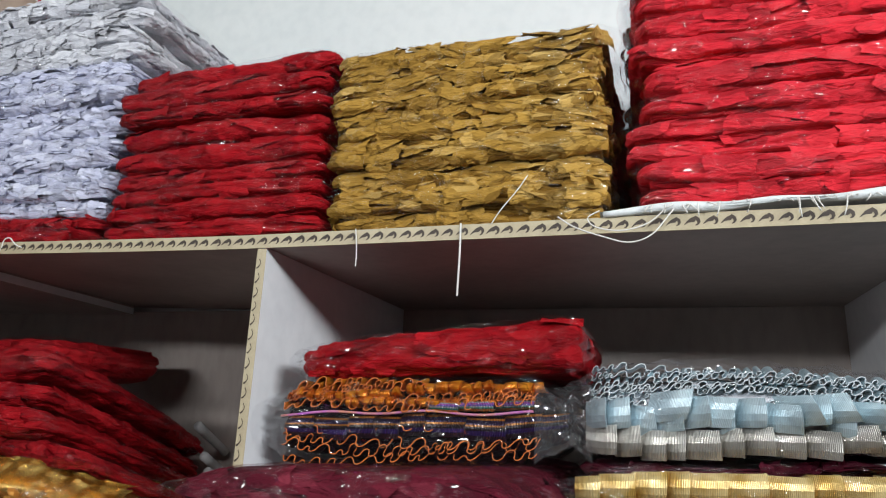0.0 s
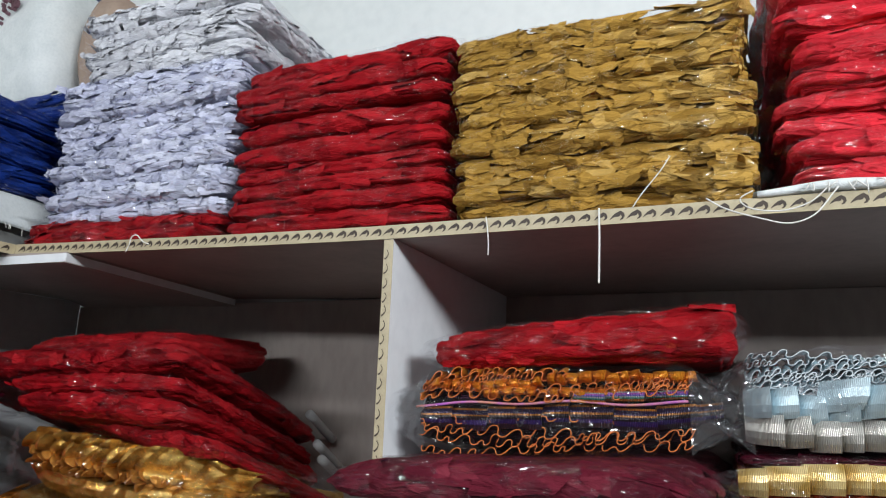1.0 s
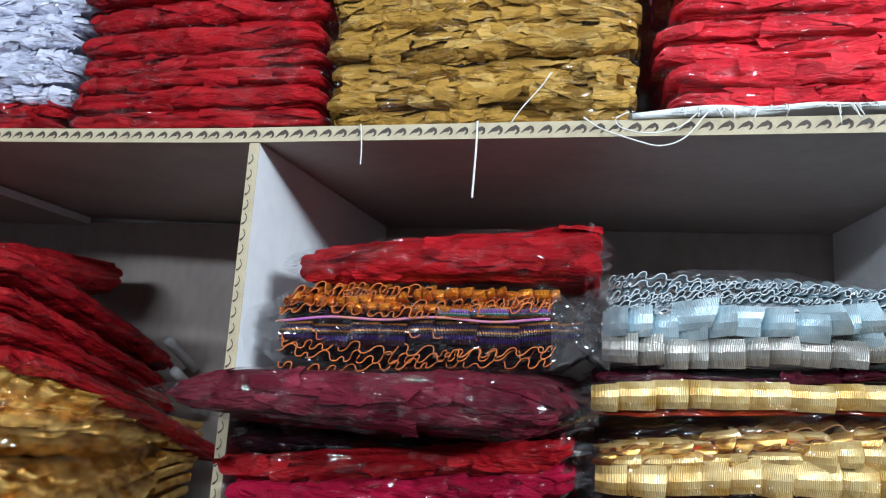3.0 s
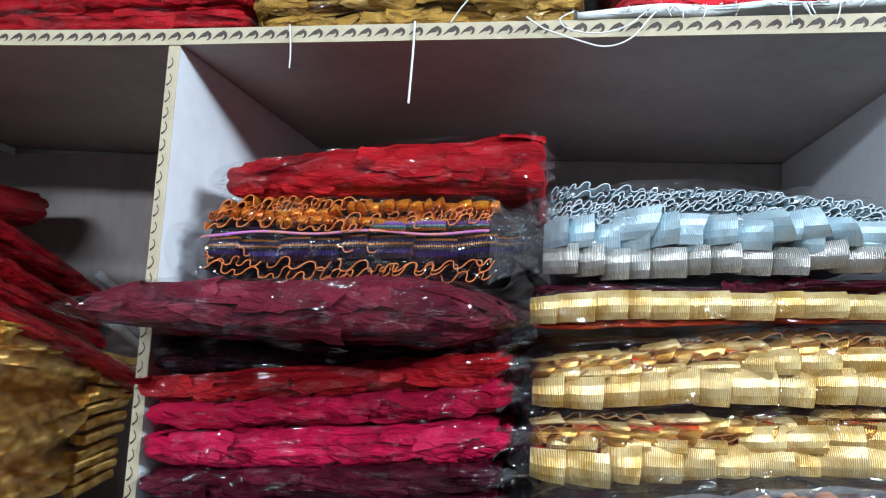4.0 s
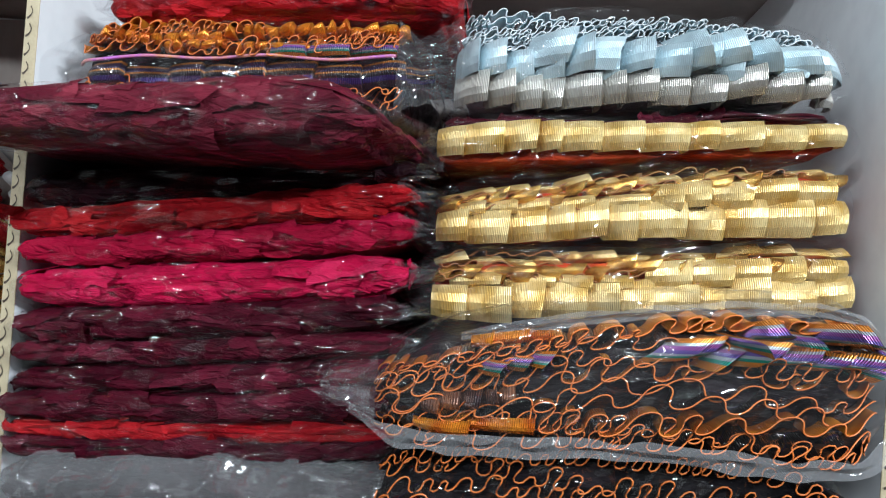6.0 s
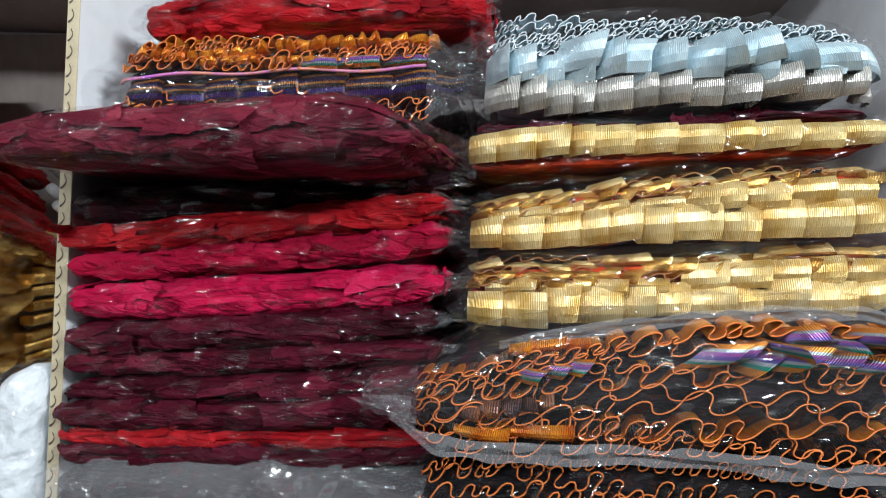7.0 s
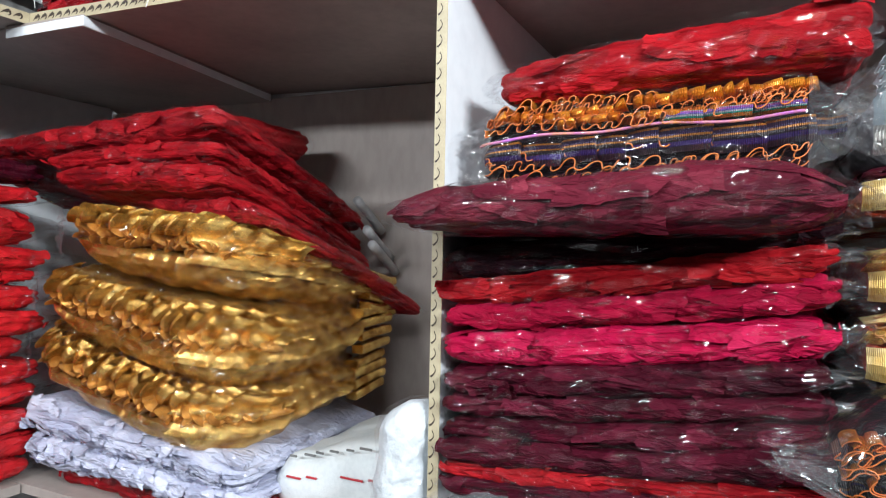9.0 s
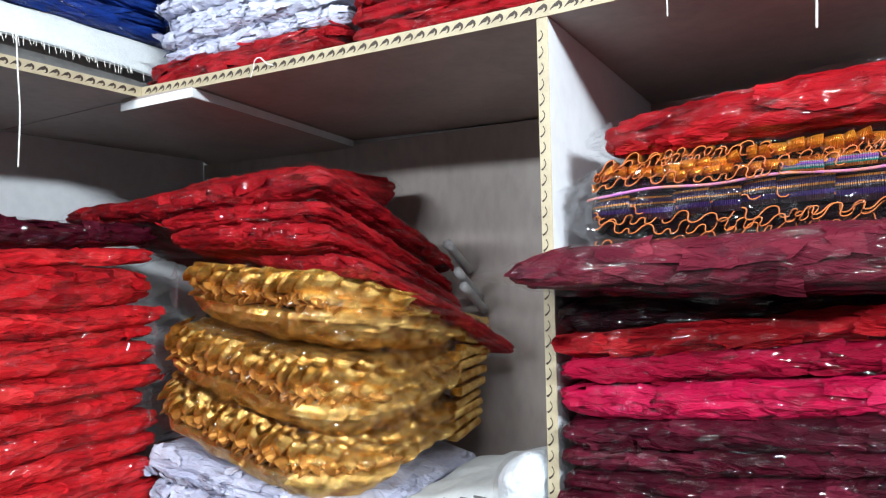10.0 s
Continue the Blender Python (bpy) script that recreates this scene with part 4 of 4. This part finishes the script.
sign.matrix_world = Matrix.Translation((-2.28, 1.5615, 3.30))
for nm, w, h2, y, mat in (("red_border", 0.115, 0.150, 0.0, M_REDP), ("white_border", 0.103, 0.138, -0.002, M_PART), ("cyan_border", 0.094, 0.129, -0.004, M_CYAN), ("navy_field", 0.075, 0.110, -0.006, M_NAVY)):
    bm = bmesh.new()
    box(bm, (-w, y - 0.004, -h2), (w, y, h2))
    part(nm, bm, mat, sign)


# ---- compartment with the magenta and maroon stack ----
AX, AW = -0.350, 0.486
ROWS_A = [
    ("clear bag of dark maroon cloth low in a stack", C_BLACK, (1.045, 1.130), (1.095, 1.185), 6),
    ("clear bag of dark maroon cloth under a red packet", C_MAROON, (1.205, 1.228), (1.248, 1.268), 30),
    ("flat clear bag of bright red cloth between maroon packets", C_RED, (1.226, 1.246), (1.266, 1.286), 26),
    ("clear bag of maroon petal cloth in a stack", C_MAROON, (1.246, 1.280), (1.286, 1.330), 46),
    ("clear bag of maroon petal cloth in a stack", C_MAROON, (1.280, 1.310), (1.330, 1.364), 46),
    ("clear bag of maroon petal cloth in a stack", C_MAROON, (1.310, 1.340), (1.362, 1.393), 46),
    ("clear bag of maroon petal cloth in a stack", C_MAROON, (1.340, 1.380), (1.392, 1.432), 46),
    ("clear bag of hot pink petal cloth in a stack", C_PINK, (1.382, 1.430), (1.434, 1.484), 60),
    ("clear bag of magenta petal cloth in a stack", C_MAGENTA, (1.430, 1.466), (1.484, 1.532), 46),
    ("clear bag of crimson cloth above magenta packets", C_RED, (1.466, 1.502), (1.530, 1.566), 40),
    ("clear bag of dark maroon cloth, overhang shade deepened in its colour", C_BLACK, (1.502, 1.552), (1.560, 1.590), 30),
]
for i, (label, mat, zl, zr, n) in enumerate(ROWS_A):
    r = np.random.default_rng(300 + i)
    cloth_packet(label, at_front(AX + r.uniform(-0.001, 0.007), 0.864 + r.uniform(-0.008, 0.006), 0), AW + r.uniform(-0.012, 0.002), 0.46, zl, zr, mat, 3000 + i, n=n // 2,
                 size=(0.065, 0.020), lift=(0.0000, 0.002), sides=0.15, group="packets behind the partition", flap=(0.004, 0.030), crumple=0.006, bow=-0.004, corner=0.022, ends=((1, r.uniform(0.012, 0.034)), (-1, 0.012)))
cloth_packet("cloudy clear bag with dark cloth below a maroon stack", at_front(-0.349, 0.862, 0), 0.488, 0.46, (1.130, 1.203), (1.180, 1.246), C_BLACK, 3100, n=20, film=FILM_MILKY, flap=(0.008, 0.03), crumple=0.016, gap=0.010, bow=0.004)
cloth_packet("overhanging clear bag of dusky maroon cloth with a pointed end", at_front(-0.370, 0.725, 0) @ Matrix.Rotation(math.radians(-5), 4, "Z"), 0.500, 0.50, (1.560, 1.608), (1.566, 1.637), C_DUSKY, 3101, n=34, size=(0.085, 0.030),
             lift=(0.0000, 0.002), sides=0.2, film=FILM_HAZY, flap=(0.055, 0.030), crumple=0.006, gap=0.004, bow=0.006, corner=0.04, taper=0.75)

# ribbon packet with orange ruffles
p, s, rg = ribbon_packet("clear bag of black mesh with orange ruffled ribbon edges", at_front(-0.338, 0.900, 0), 0.432, 0.44, (1.622, 1.738), (1.642, 1.758), C_DARK, 3200)
for k, y0, sw, mat in ((0.97, 0.012, 1.6, R_ORANGE), (0.90, 0.003, 1.9, R_ORANGE), (0.82, -0.002, 1.9, R_ORANGE), (0.74, -0.004, 1.5, R_ORANGE), (0.40, 0.004, 1.4, R_BLACK), (0.28, 0.0, 1.6, R_BLACK), (0.16, 0.002, 1.7, R_BLACK), (0.06, 0.006, 1.5, R_BLACK)):
    winding_ribbon(p, s, rg, k, y0, 0.03, mat, E_ORANGE, 0.046, sw, 0.0009, flat=0.7)
pleated_ribbon(p, s, rg, 0.30, 0.58, 0.002, R_NIGHT, 0.05)
pleated_ribbon(p, s, rg, 0.64, 0.78, -0.003, R_RAINBOW, 0.05, 0.04, 0.19)
for k0, k1, a, b, y0 in ((0.80, 0.93, -0.19, -0.02, 0.002), (0.86, 1.0, 0.0, 0.20, 0.006), (0.70, 0.82, -0.10, 0.12, 0.001)):
    pleated_ribbon(p, s, rg, k0, k1, y0, R_ORANGE, 0.018, a, b, 0.008, jit=0.006)
xx = np.linspace(-s.w / 2 + 0.004, s.w / 2 - 0.02, 80)
tube("piping", np.stack([xx, -0.004 + 0.03 * np.clip((np.abs(xx) - 0.19) / 0.03, 0, 1) ** 2, s.lift(xx, xx * 0, 0.62) + 0.002 * np.sin(xx * 40)], -1), 0.0021, E_PURPLE, p, 6, "purple and orange piping")
sleeve(s, p, FILM_CRISP, rg, 0.010, (0.065, 0.05), 0.012)
bag_end(s, p, rg, -1, 0.070)
bag_end(s, p, rg, 1, 0.052, -0.004)

cloth_packet("clear bag of bright red cloth lying tilted on a ribbon packet", at_front(-0.302, 0.905, 0), 0.455, 0.44, (1.750, 1.802), (1.768, 1.850), C_RED, 3300, n=16, size=(0.070, 0.026),
             lift=(0.0000, 0.0016), sides=0.25, flap=(0.03, 0.012), crumple=0.006, corner=0.030, bow=0.002, taper=0.05, ends=((1, 0.012), (-1, 0.030)))

# ---- compartment's second column: silver, gold and orange ruffles ----
p, s, rg = ribbon_packet("clear bag of black mesh with orange ruffled ribbon edges", at_front(0.120, 0.80, 0), 0.49, 0.50, (1.045, 1.286), (1.045, 1.294), C_DARK, 3400)
for i in range(6):
    winding_ribbon(p, s, rg, 0.60 + 0.075 * i, 0.004 + rg.uniform(-0.004, 0.004), 0.035, R_BLACK, E_ORANGE, 0.05, rg.uniform(1.5, 2.0), 0.0010, flat=0.8)
sleeve(s, p, FILM_CRISP, rg, 0.010, (0.04, 0.004), 0.014)

p, s, rg = ribbon_packet("bulging clear bag of black mesh with orange ruffles, overhanging the shelf", at_front(0.118, 0.758, 0), 0.492, 0.50, (1.294, 1.385), (1.304, 1.468), C_DARK, 3401, bow=0.014, corner=0.06, taper=0.5)
for i in range(9):
    k = 0.04 + 0.10 * i
    winding_ribbon(p, s, rg, k, 0.002 + rg.uniform(-0.006, 0.004) + 0.02 * max(0, k - 0.75), 0.035, (R_BLACK, R_DUSK, R_ORANGE)[i % 3], E_ORANGE, 0.075 * rg.uniform(0.8, 1.25), rg.uniform(1.5, 2.05), 0.00085, flat=0.62 if i < 7 else 0.42)
for k0, k1, a, b, sl in ((0.62, 0.78, 0.03, 0.10, 0.03), (0.74, 0.86, 0.09, 0.23, -0.02), (0.60, 0.72, 0.14, 0.23, 0.02), (0.66, 0.77, -0.13, -0.08, 0.01)):
    pleated_ribbon(p, s, rg, k0, k1, 0.002, R_RAINBOW, 0.026, a, b, 0.020, slant=sl, jit=0.012)
pleated_ribbon(p, s, rg, 0.30, 0.46, 0.004, R_DUSK, 0.020, -0.19, -0.10, 0.010, jit=0.006)
pleated_ribbon(p, s, rg, 0.12, 0.24, -0.002, R_ORANGE, 0.05, -0.19, -0.10, 0.010, jit=0.006)
pleated_ribbon(p, s, rg, 0.84, 0.95, 0.004, R_ORANGE, 0.03, -0.14, -0.07, 0.010, jit=0.006)
sleeve(s, p, FILM_THICK, rg, 0.012, (0.060, 0.004), 0.014)
bag_end(s, p, rg, -1, 0.055, 0.006)
for k, y0, tall, x0, x1 in ((0.03, -0.016, 0.016, -0.262, 0.24), (0.97, 0.012, 0.012, -0.15, 0.24), (0.30, -0.010, 0.020, -0.285, -0.235)):
    xs = np.linspace(x0, x1, 70)
    rows = []
    for j, q in enumerate(np.linspace(-0.5, 0.5, 4)):
        wob = 0.004 * (vnoise(np.stack([xs * 40, xs * 0 + j, xs * 0], -1), 77) - 0.5) * 2
        pinch = 1 - 0.6 * np.clip((x0 + 0.05 - xs) / 0.05, 0, 1)
        rows.append(np.stack([xs, y0 + wob + 0.004 * (j % 2) + 0.05 * np.clip((np.abs(xs) - 0.20) / 0.06, 0, 1) ** 2, s.lift(np.clip(xs, -0.24, 0.24), xs * 0, k) + q * tall * pinch + 0.5 * wob], -1))
    link_mesh("bag_seam", np.stack(rows, 1).reshape(-1, 3), grid_faces(70, 4), FILM_MILKY, p, smooth=False, label="milky folded seam of the bag")

for (zl, zr, seed) in (((1.398, 1.481), (1.434, 1.519), 3402), ((1.485, 1.560), (1.524, 1.610), 3403)):
    p, s, rg = ribbon_packet("clear bag of pale gold pleated ribbon with brown edges", at_front(0.1405, 0.894, 0), 0.455, 0.45, zl, zr, C_ORANGE, seed, group="gold ribbon packets", corner=0.014)
    for k, y0 in ((0.95, 0.014), (0.86, 0.006), (0.76, 0.002), (0.66, 0.0)):
        winding_ribbon(p, s, rg, k, y0, 0.03, R_OLDGOLD, E_BROWN, 0.035, 1.2, 0.0008, flat=0.5)
    pleated_ribbon(p, s, rg, 0.50, 0.86, -0.003, R_GOLD, 0.045, 0.02, 0.205, 0.012, jit=0.006)
    pleated_ribbon(p, s, rg, 0.10, 0.60, -0.006, R_GOLD, 0.042, lean=0.012, jit=0.005)
    pleated_ribbon(p, s, rg, 0.52, 0.74, 0.001, R_GOLD, 0.05, -0.20, -0.02, 0.008)
    pleated_ribbon(p, s, rg, 0.66, 0.90, 0.010, R_OLDGOLD, 0.030, lean=0.014, jit=0.009, slant=0.012)
    pleated_ribbon(p, s, rg, 0.84, 1.00, 0.020, R_GOLD, 0.034, lean=0.012, jit=0.008, slant=-0.010)
    sleeve(s, p, FILM_CRISP, rg, 0.012, (0.025, 0.003), 0.011)
    bag_end(s, p, rg, -1, 0.022, 0.004)

p, s, rg = ribbon_packet("clear bag of pale gold box-pleated ribbon over orange-red cloth", at_front(0.137, 0.892, 0), 0.462, 0.45, (1.573, 1.631), (1.617, 1.659), C_ORANGE, 3404, corner=0.014)
pleated_ribbon(p, s, rg, 0.34, 1.0, -0.002, R_GOLD, 0.040, lean=0.008, jit=0.0030)
sleeve(s, p, FILM, rg, 0.008, (0.03, 0.003), 0.007)
bag_end(s, p, rg, -1, 0.032, 0.004)

cloth_packet("flat clear bag of maroon cloth under silver ribbon", at_front(0.140, 0.905, 0), 0.440, 0.44, (1.632, 1.647), (1.661, 1.670), C_MAROON, 3405, n=16, lift=(0.0003, 0.002), flap=(0.015, 0.003), layers=2)
p, s, rg = ribbon_packet("puffed clear bag of silver ruffled ribbon", at_front(0.140, 0.900, 0), 0.442, 0.45, (1.647, 1.772), (1.670, 1.758), C_WHITE, 3406, bow=0.006, corner=0.05)
for k, y0 in ((1.02, 0.030), (0.97, 0.022), (0.92, 0.015), (0.87, 0.010), (0.81, 0.007), (0.75, 0.005), (0.69, 0.004)):
    winding_ribbon(p, s, rg, k, y0, 0.035, R_SILVER, E_SILVER, 0.032, 1.75, 0.0008, flat=0.62)
pleated_ribbon(p, s, rg, 0.32, 0.66, -0.002, R_SILVER, 0.034, lean=0.020, jit=0.010)
pleated_ribbon(p, s, rg, 0.40, 0.74, -0.009, R_SILVER, 0.044, -0.13, -0.03, 0.022, slant=0.012, jit=0.012)
pleated_ribbon(p, s, rg, 0.36, 0.70, -0.009, R_SILVER, 0.042, 0.03, 0.19, 0.022, slant=-0.014, jit=0.012)
pleated_ribbon(p, s, rg, 0.03, 0.36, -0.004, R_TAN, 0.034, lean=0.018, jit=0.007)
sleeve(s, p, FILM_CRISP, rg, 0.014, (0.02, 0.008), 0.015)
bag_end(s, p, rg, -1, 0.045, 0.004)
bag_end(s, p, rg, 1, 0.020, 0.006)

# ---- corner compartment: the mixed pile ----
def foil_packet(x0, x1, y, zl, zr, drop, seed):
    """A bag of gold foil: smooth wrapped bands, ruffle rows above a hollow of loose folds, flat fold ends at the back."""
    rng = np.random.default_rng(seed)
    thing = tagged(new("ribbon_packet"), "crumpled clear bag of antique gold foil ruffles", "packet", "antique gold packets")
    thing.matrix_world = at_front(0.5 * (x0 + x1), y, 0)
    s = Slab(x1 - x0, 0.50, zl, zr, drop, 0.150, -0.004, seed % 997, 0.005, 0.25)

    def relief(p, a, nor):
        k = 0.5 + 0.5 * np.sin(a)
        front = np.clip(-nor[..., 1] * 2 - 0.4, 0, 1) * (nor[..., 0] < 0.5)
        hollow = -0.020 * np.clip(1 - np.abs(k - 0.58) / 0.16, 0, 1) ** 0.6 * front
        side = -0.012 * np.clip(1 - np.abs(k - 0.46) / 0.14, 0, 1) ** 0.6 * np.clip(nor[..., 0] * 2 - 0.6, 0, 1)
        long_fold = 0.007 * (ridge(p * np.array([7, 7, 34]) + seed, seed + 1) - 0.5)
        dent = 0.011 * (np.abs(2 * vnoise(p * np.array([30, 30, 52]) + seed, seed) - 1) - 0.5)
        return -0.004 + hollow + side + long_fold + dent
    v, f = s.shell(0.009, 0.012, 19, relief)
    uv = np.stack([v[:, 0] + v[:, 1], v[:, 2] * 8 % 1.0], -1)
    link_mesh("folded_foil", v, f, R_OLDGOLD, thing, uv, smooth=False)
    pleated_ribbon(thing, s, rng, 0.66, 0.93, 0.006, R_OLDGOLD, 0.034, lean=0.020, slant=0.026, jit=0.006)
    pleated_ribbon(thing, s, rng, 0.86, 1.01, 0.022, R_OLDGOLD, 0.030, lean=0.016, slant=0.018, jit=0.005)
    pleated_ribbon(thing, s, rng, 0.46, 0.60, 0.012, R_BRONZE, 0.018, lean=0.016, slant=0.014, jit=0.008)
    pleated_ribbon(thing, s, rng, 0.56, 0.70, 0.009, R_BRONZE, 0.022, lean=0.016, slant=-0.012, jit=0.008)
    pleated_ribbon(thing, s, rng, 0.36, 0.60, 0.006, R_OLDGOLD, 0.030, lean=0.018, face="right", slant=0.030, jit=0.004)
    pleated_ribbon(thing, s, rng, 0.60, 0.76, 0.008, R_OLDGOLD, 0.026, lean=0.012, face="right", slant=0.020, jit=0.004)
    for k in (0.16, 0.38, 0.60, 0.80):
        yy = np.linspace(0.40, 0.525, 8)
        c = np.stack([np.full(8, s.w / 2 - 0.004) + 0.003 * np.sin(yy * 30 + k * 9), yy, s.lift(np.full(8, s.w / 2), yy, k)], -1)
        ring = np.array([(-0.020, -0.0085), (0.006, -0.0095), (0.0095, -0.004), (0.0095, 0.004), (0.006, 0.0095), (-0.020, 0.0085)])
        vv = (c[:, None] + np.stack([np.repeat(ring[None, :, 0], 8, 0), np.zeros((8, 6)), np.repeat(ring[None, :, 1], 8, 0)], -1)).reshape(-1, 3)
        ff = [[6 * i + j, 6 * i + (j + 1) % 6, 6 * i + 6 + (j + 1) % 6, 6 * i + 6 + j] for i in range(7) for j in range(6)] + [[5, 4, 3, 2, 1, 0], [42 + j for j in range(6)]]
        link_mesh("fold_end", vv, ff, R_OLDGOLD, thing, np.stack([vv[:, 1], vv[:, 2] * 8 % 1.0], -1), smooth=False)
    sleeve(s, thing, FILM, rng, 0.012, (0.05, 0.012), 0.007)
    bag_end(s, thing, rng, -1, 0.045, 0.03)


LX = -1.235
cloth_packet("folded red cloth packet at the bottom of a mixed pile", at_front(-1.18, 0.92, 0), 0.62, 0.46, (1.042, 1.085), (1.042, 1.080), C_RED, 3500, n=30)
cloth_packet("clear bag of pale lavender petal cloth under gold packets", at_front(LX - 0.02, 0.89, 0), 0.60, 0.46, (1.085, 1.150), (1.080, 1.120), C_LAV, 3501, n=110, lift=(0.001, 0.008), sides=0.4, flap=(0.05, 0.02), group="pale packets in the pile")
cloth_packet("clear bag of pale lavender petal cloth under gold packets", at_front(LX - 0.03, 0.89, 0), 0.60, 0.46, (1.150, 1.225), (1.118, 1.170), C_LAV, 3502, n=110, lift=(0.001, 0.008), sides=0.4, flap=(0.05, 0.02), group="pale packets in the pile")
for i, (x0, x1, y, zl, zr, drop) in enumerate(((-1.560, -0.985, 0.865, (1.262, 1.385), (1.140, 1.285), -0.05), (-1.525, -0.965, 0.855, (1.395, 1.505), (1.262, 1.430), -0.02), (-1.485, -0.965, 0.880, (1.515, 1.632), (1.440, 1.590), 0.085))):
    foil_packet(x0, x1, y, zl, zr, drop, 3510 + i)
for i, (x0, x1, y, zl, zr, drop, mat) in enumerate(((-1.470, -1.020, 0.885, (1.650, 1.690), (1.636, 1.690), 0.175, C_RED),
                                                    (-1.520, -1.045, 0.900, (1.690, 1.722), (1.690, 1.736), 0.175, C_RED), (-1.900, -1.052, 0.905, (1.716, 1.760), (1.736, 1.803), 0.175, C_RED))):
    cloth_packet("clear bag of red petal cloth drooping over a mixed pile", at_front(0.5 * (x0 + x1), y, 0), x1 - x0, 0.50, zl, zr, mat, 3530 + i, drop=drop, n=24, size=(0.060, 0.022), lift=(0.0000, 0.0016), sides=0.5, flap=(0.03, 0.012), crumple=0.006, group="red packets in the pile")
cloth_packet("clear bag of red petal cloth drooping over gold packets", at_front(-1.205, 0.950, 0) @ Matrix.Rotation(math.radians(-10), 4, "Z"), 0.44, 0.53, (1.628, 1.652), (1.580, 1.626), C_RED, 3539, drop=0.215, n=50, size=(0.07, 0.022),
             lift=(0.0002, 0.0022), sides=0.6, flap=(0.04, 0.02), crumple=0.007, group="red packets in the pile", film=FILM_HAZY)
cloth_packet("clear bag of red cloth at the back of a pile", at_front(-1.46, 1.06, 0), 0.50, 0.34, (1.745, 1.810), (1.750, 1.838), C_RED, 3540, n=16, size=(0.09, 0.022), lift=(0.0002, 0.0015), group="red packets in the pile")
for x, z in ((-1.070, 1.590), (-1.042, 1.520), (-1.026, 1.485)):
    y = np.linspace(1.36, 1.515, 6)
    tagged(tube("card_tube", np.stack([x - (y - 1.5) * 0.15, y, z - (y - 1.5) * 0.45], -1), 0.011, M_GREYPIPE, None, 14), "grey card tube end behind red packets", "tube", "card tubes")

# ---- side shelves: red packets ----
stack("clear bag of red petal cloth in the side shelves", 0.22, 0.925, -1.555, 0.46, 1.041, [0.050, 0.052, 0.050, 0.048, 0.054, 0.052, 0.050, 0.054, 0.030, 0.046, 0.088, 0.036], C_BRIGHT, 18,
      facing=at_left, n=24, size=(0.060, 0.026), lift=(0.0000, 0.002), sides=0.15, group="side shelf packets", jx=0.02, flap=(0.02, 0.10), crumple=0.008, film=FILM_HAZY, ends=((1, 0.08),))
cloth_packet("clear bag of maroon cloth on red packets in the side shelves", at_left(-1.560, 0.585, 0), 0.70, 0.46, (1.652, 1.708), (1.652, 1.704), C_MAROON, 3600, n=60, flap=(0.02, 0.04))

# ---- white foam roll and printed sack by the partition ----
h = np.linspace(0, 1, 40)
a = np.linspace(0, 2 * np.pi, 36, endpoint=False)
H, A = np.meshgrid(h, a, indexing="ij")
rad = 0.043 * np.sqrt(np.clip(1 - np.clip((H - 0.86) / 0.14, 0, 1) ** 2, 0.0004, 1)) * (1 + 0.30 * (vnoise(np.stack([np.cos(A) * 1.6, np.sin(A) * 1.6, H * 7], -1), 21) - 0.5) + 0.16 * (ridge(np.stack([np.cos(A) * 3, np.sin(A) * 3, H * 16], -1), 22) - 0.5))
v = np.stack([-0.668 + 0.95 * rad * np.cos(A) + 0.014 * H, 0.908 + rad * np.sin(A), 1.041 + H * (0.275 + 0.35 * rad * np.cos(A))], -1).reshape(-1, 3)
f = [[i * 36 + j, i * 36 + (j + 1) % 36, (i + 1) * 36 + (j + 1) % 36, (i + 1) * 36 + j] for i in range(39) for j in range(36)] + [list(range(36))[::-1], [39 * 36 + j for j in range(36)]]
roll = tagged(new("foam_roll"), "white foam roll in a clear bag standing beside the partition edge", "foam roll")
link_mesh("foam", v, f, M_COTTON, roll)
out = v.reshape(40, 36, 3).copy()
mid = out.mean(1, keepdims=True)
swell = 1.10 + 0.16 * (ridge(out * 34, 51) - 0.5)[..., None]
out = mid + (out - mid) * swell
out[36:, :, 2] += 0.012 * vnoise(out[36:] * 40, 52)
out[:, :, 2] = np.maximum(out[:, :, 2], 1.0412)
link_mesh("plastic_sleeve", out.reshape(-1, 3), f[:-2], FILM_CRISP, roll, label="crumpled clear bag")
sk = tagged(new("printed_sack"), "folded white printed sack beside the partition", "sack")
s = Slab(0.30, 0.36, (1.041, 1.150), (1.041, 1.225), 0.0, 0.04, 0.0, 33, 0.006)
sk.matrix_world = at_front(-0.835, 0.985, 0)
v, f = s.shell(0.010, 0.016, 13, lambda p, a, n: 0.010 * (ridge(p * np.array([14, 12, 40]), 34) - 0.5))
link_mesh("folded_sack", v, f, M_SACK, sk)
for i in range(6):
    bm = bmesh.new()
    x = -0.100 + 0.030 * i + rg.uniform(-0.005, 0.005)
    box(bm, (x, -0.0062, 1.166 + 0.007 * i), (x + rg.uniform(0.012, 0.024), -0.003, 1.1695 + 0.007 * i))
    part("print_bar", bm, M_GREY, sk, "dark unreadable print")
for x, z, ln in ((-0.105, 1.128, 0.030), (-0.062, 1.134, 0.022), (0.010, 1.146, 0.045), (0.066, 1.150, 0.020)):
    bm = bmesh.new()
    box(bm, (x, -0.0062, z), (x + ln, -0.003, z + 0.003))
    part("print_stripe", bm, M_REDP, sk, "red printed stripe")
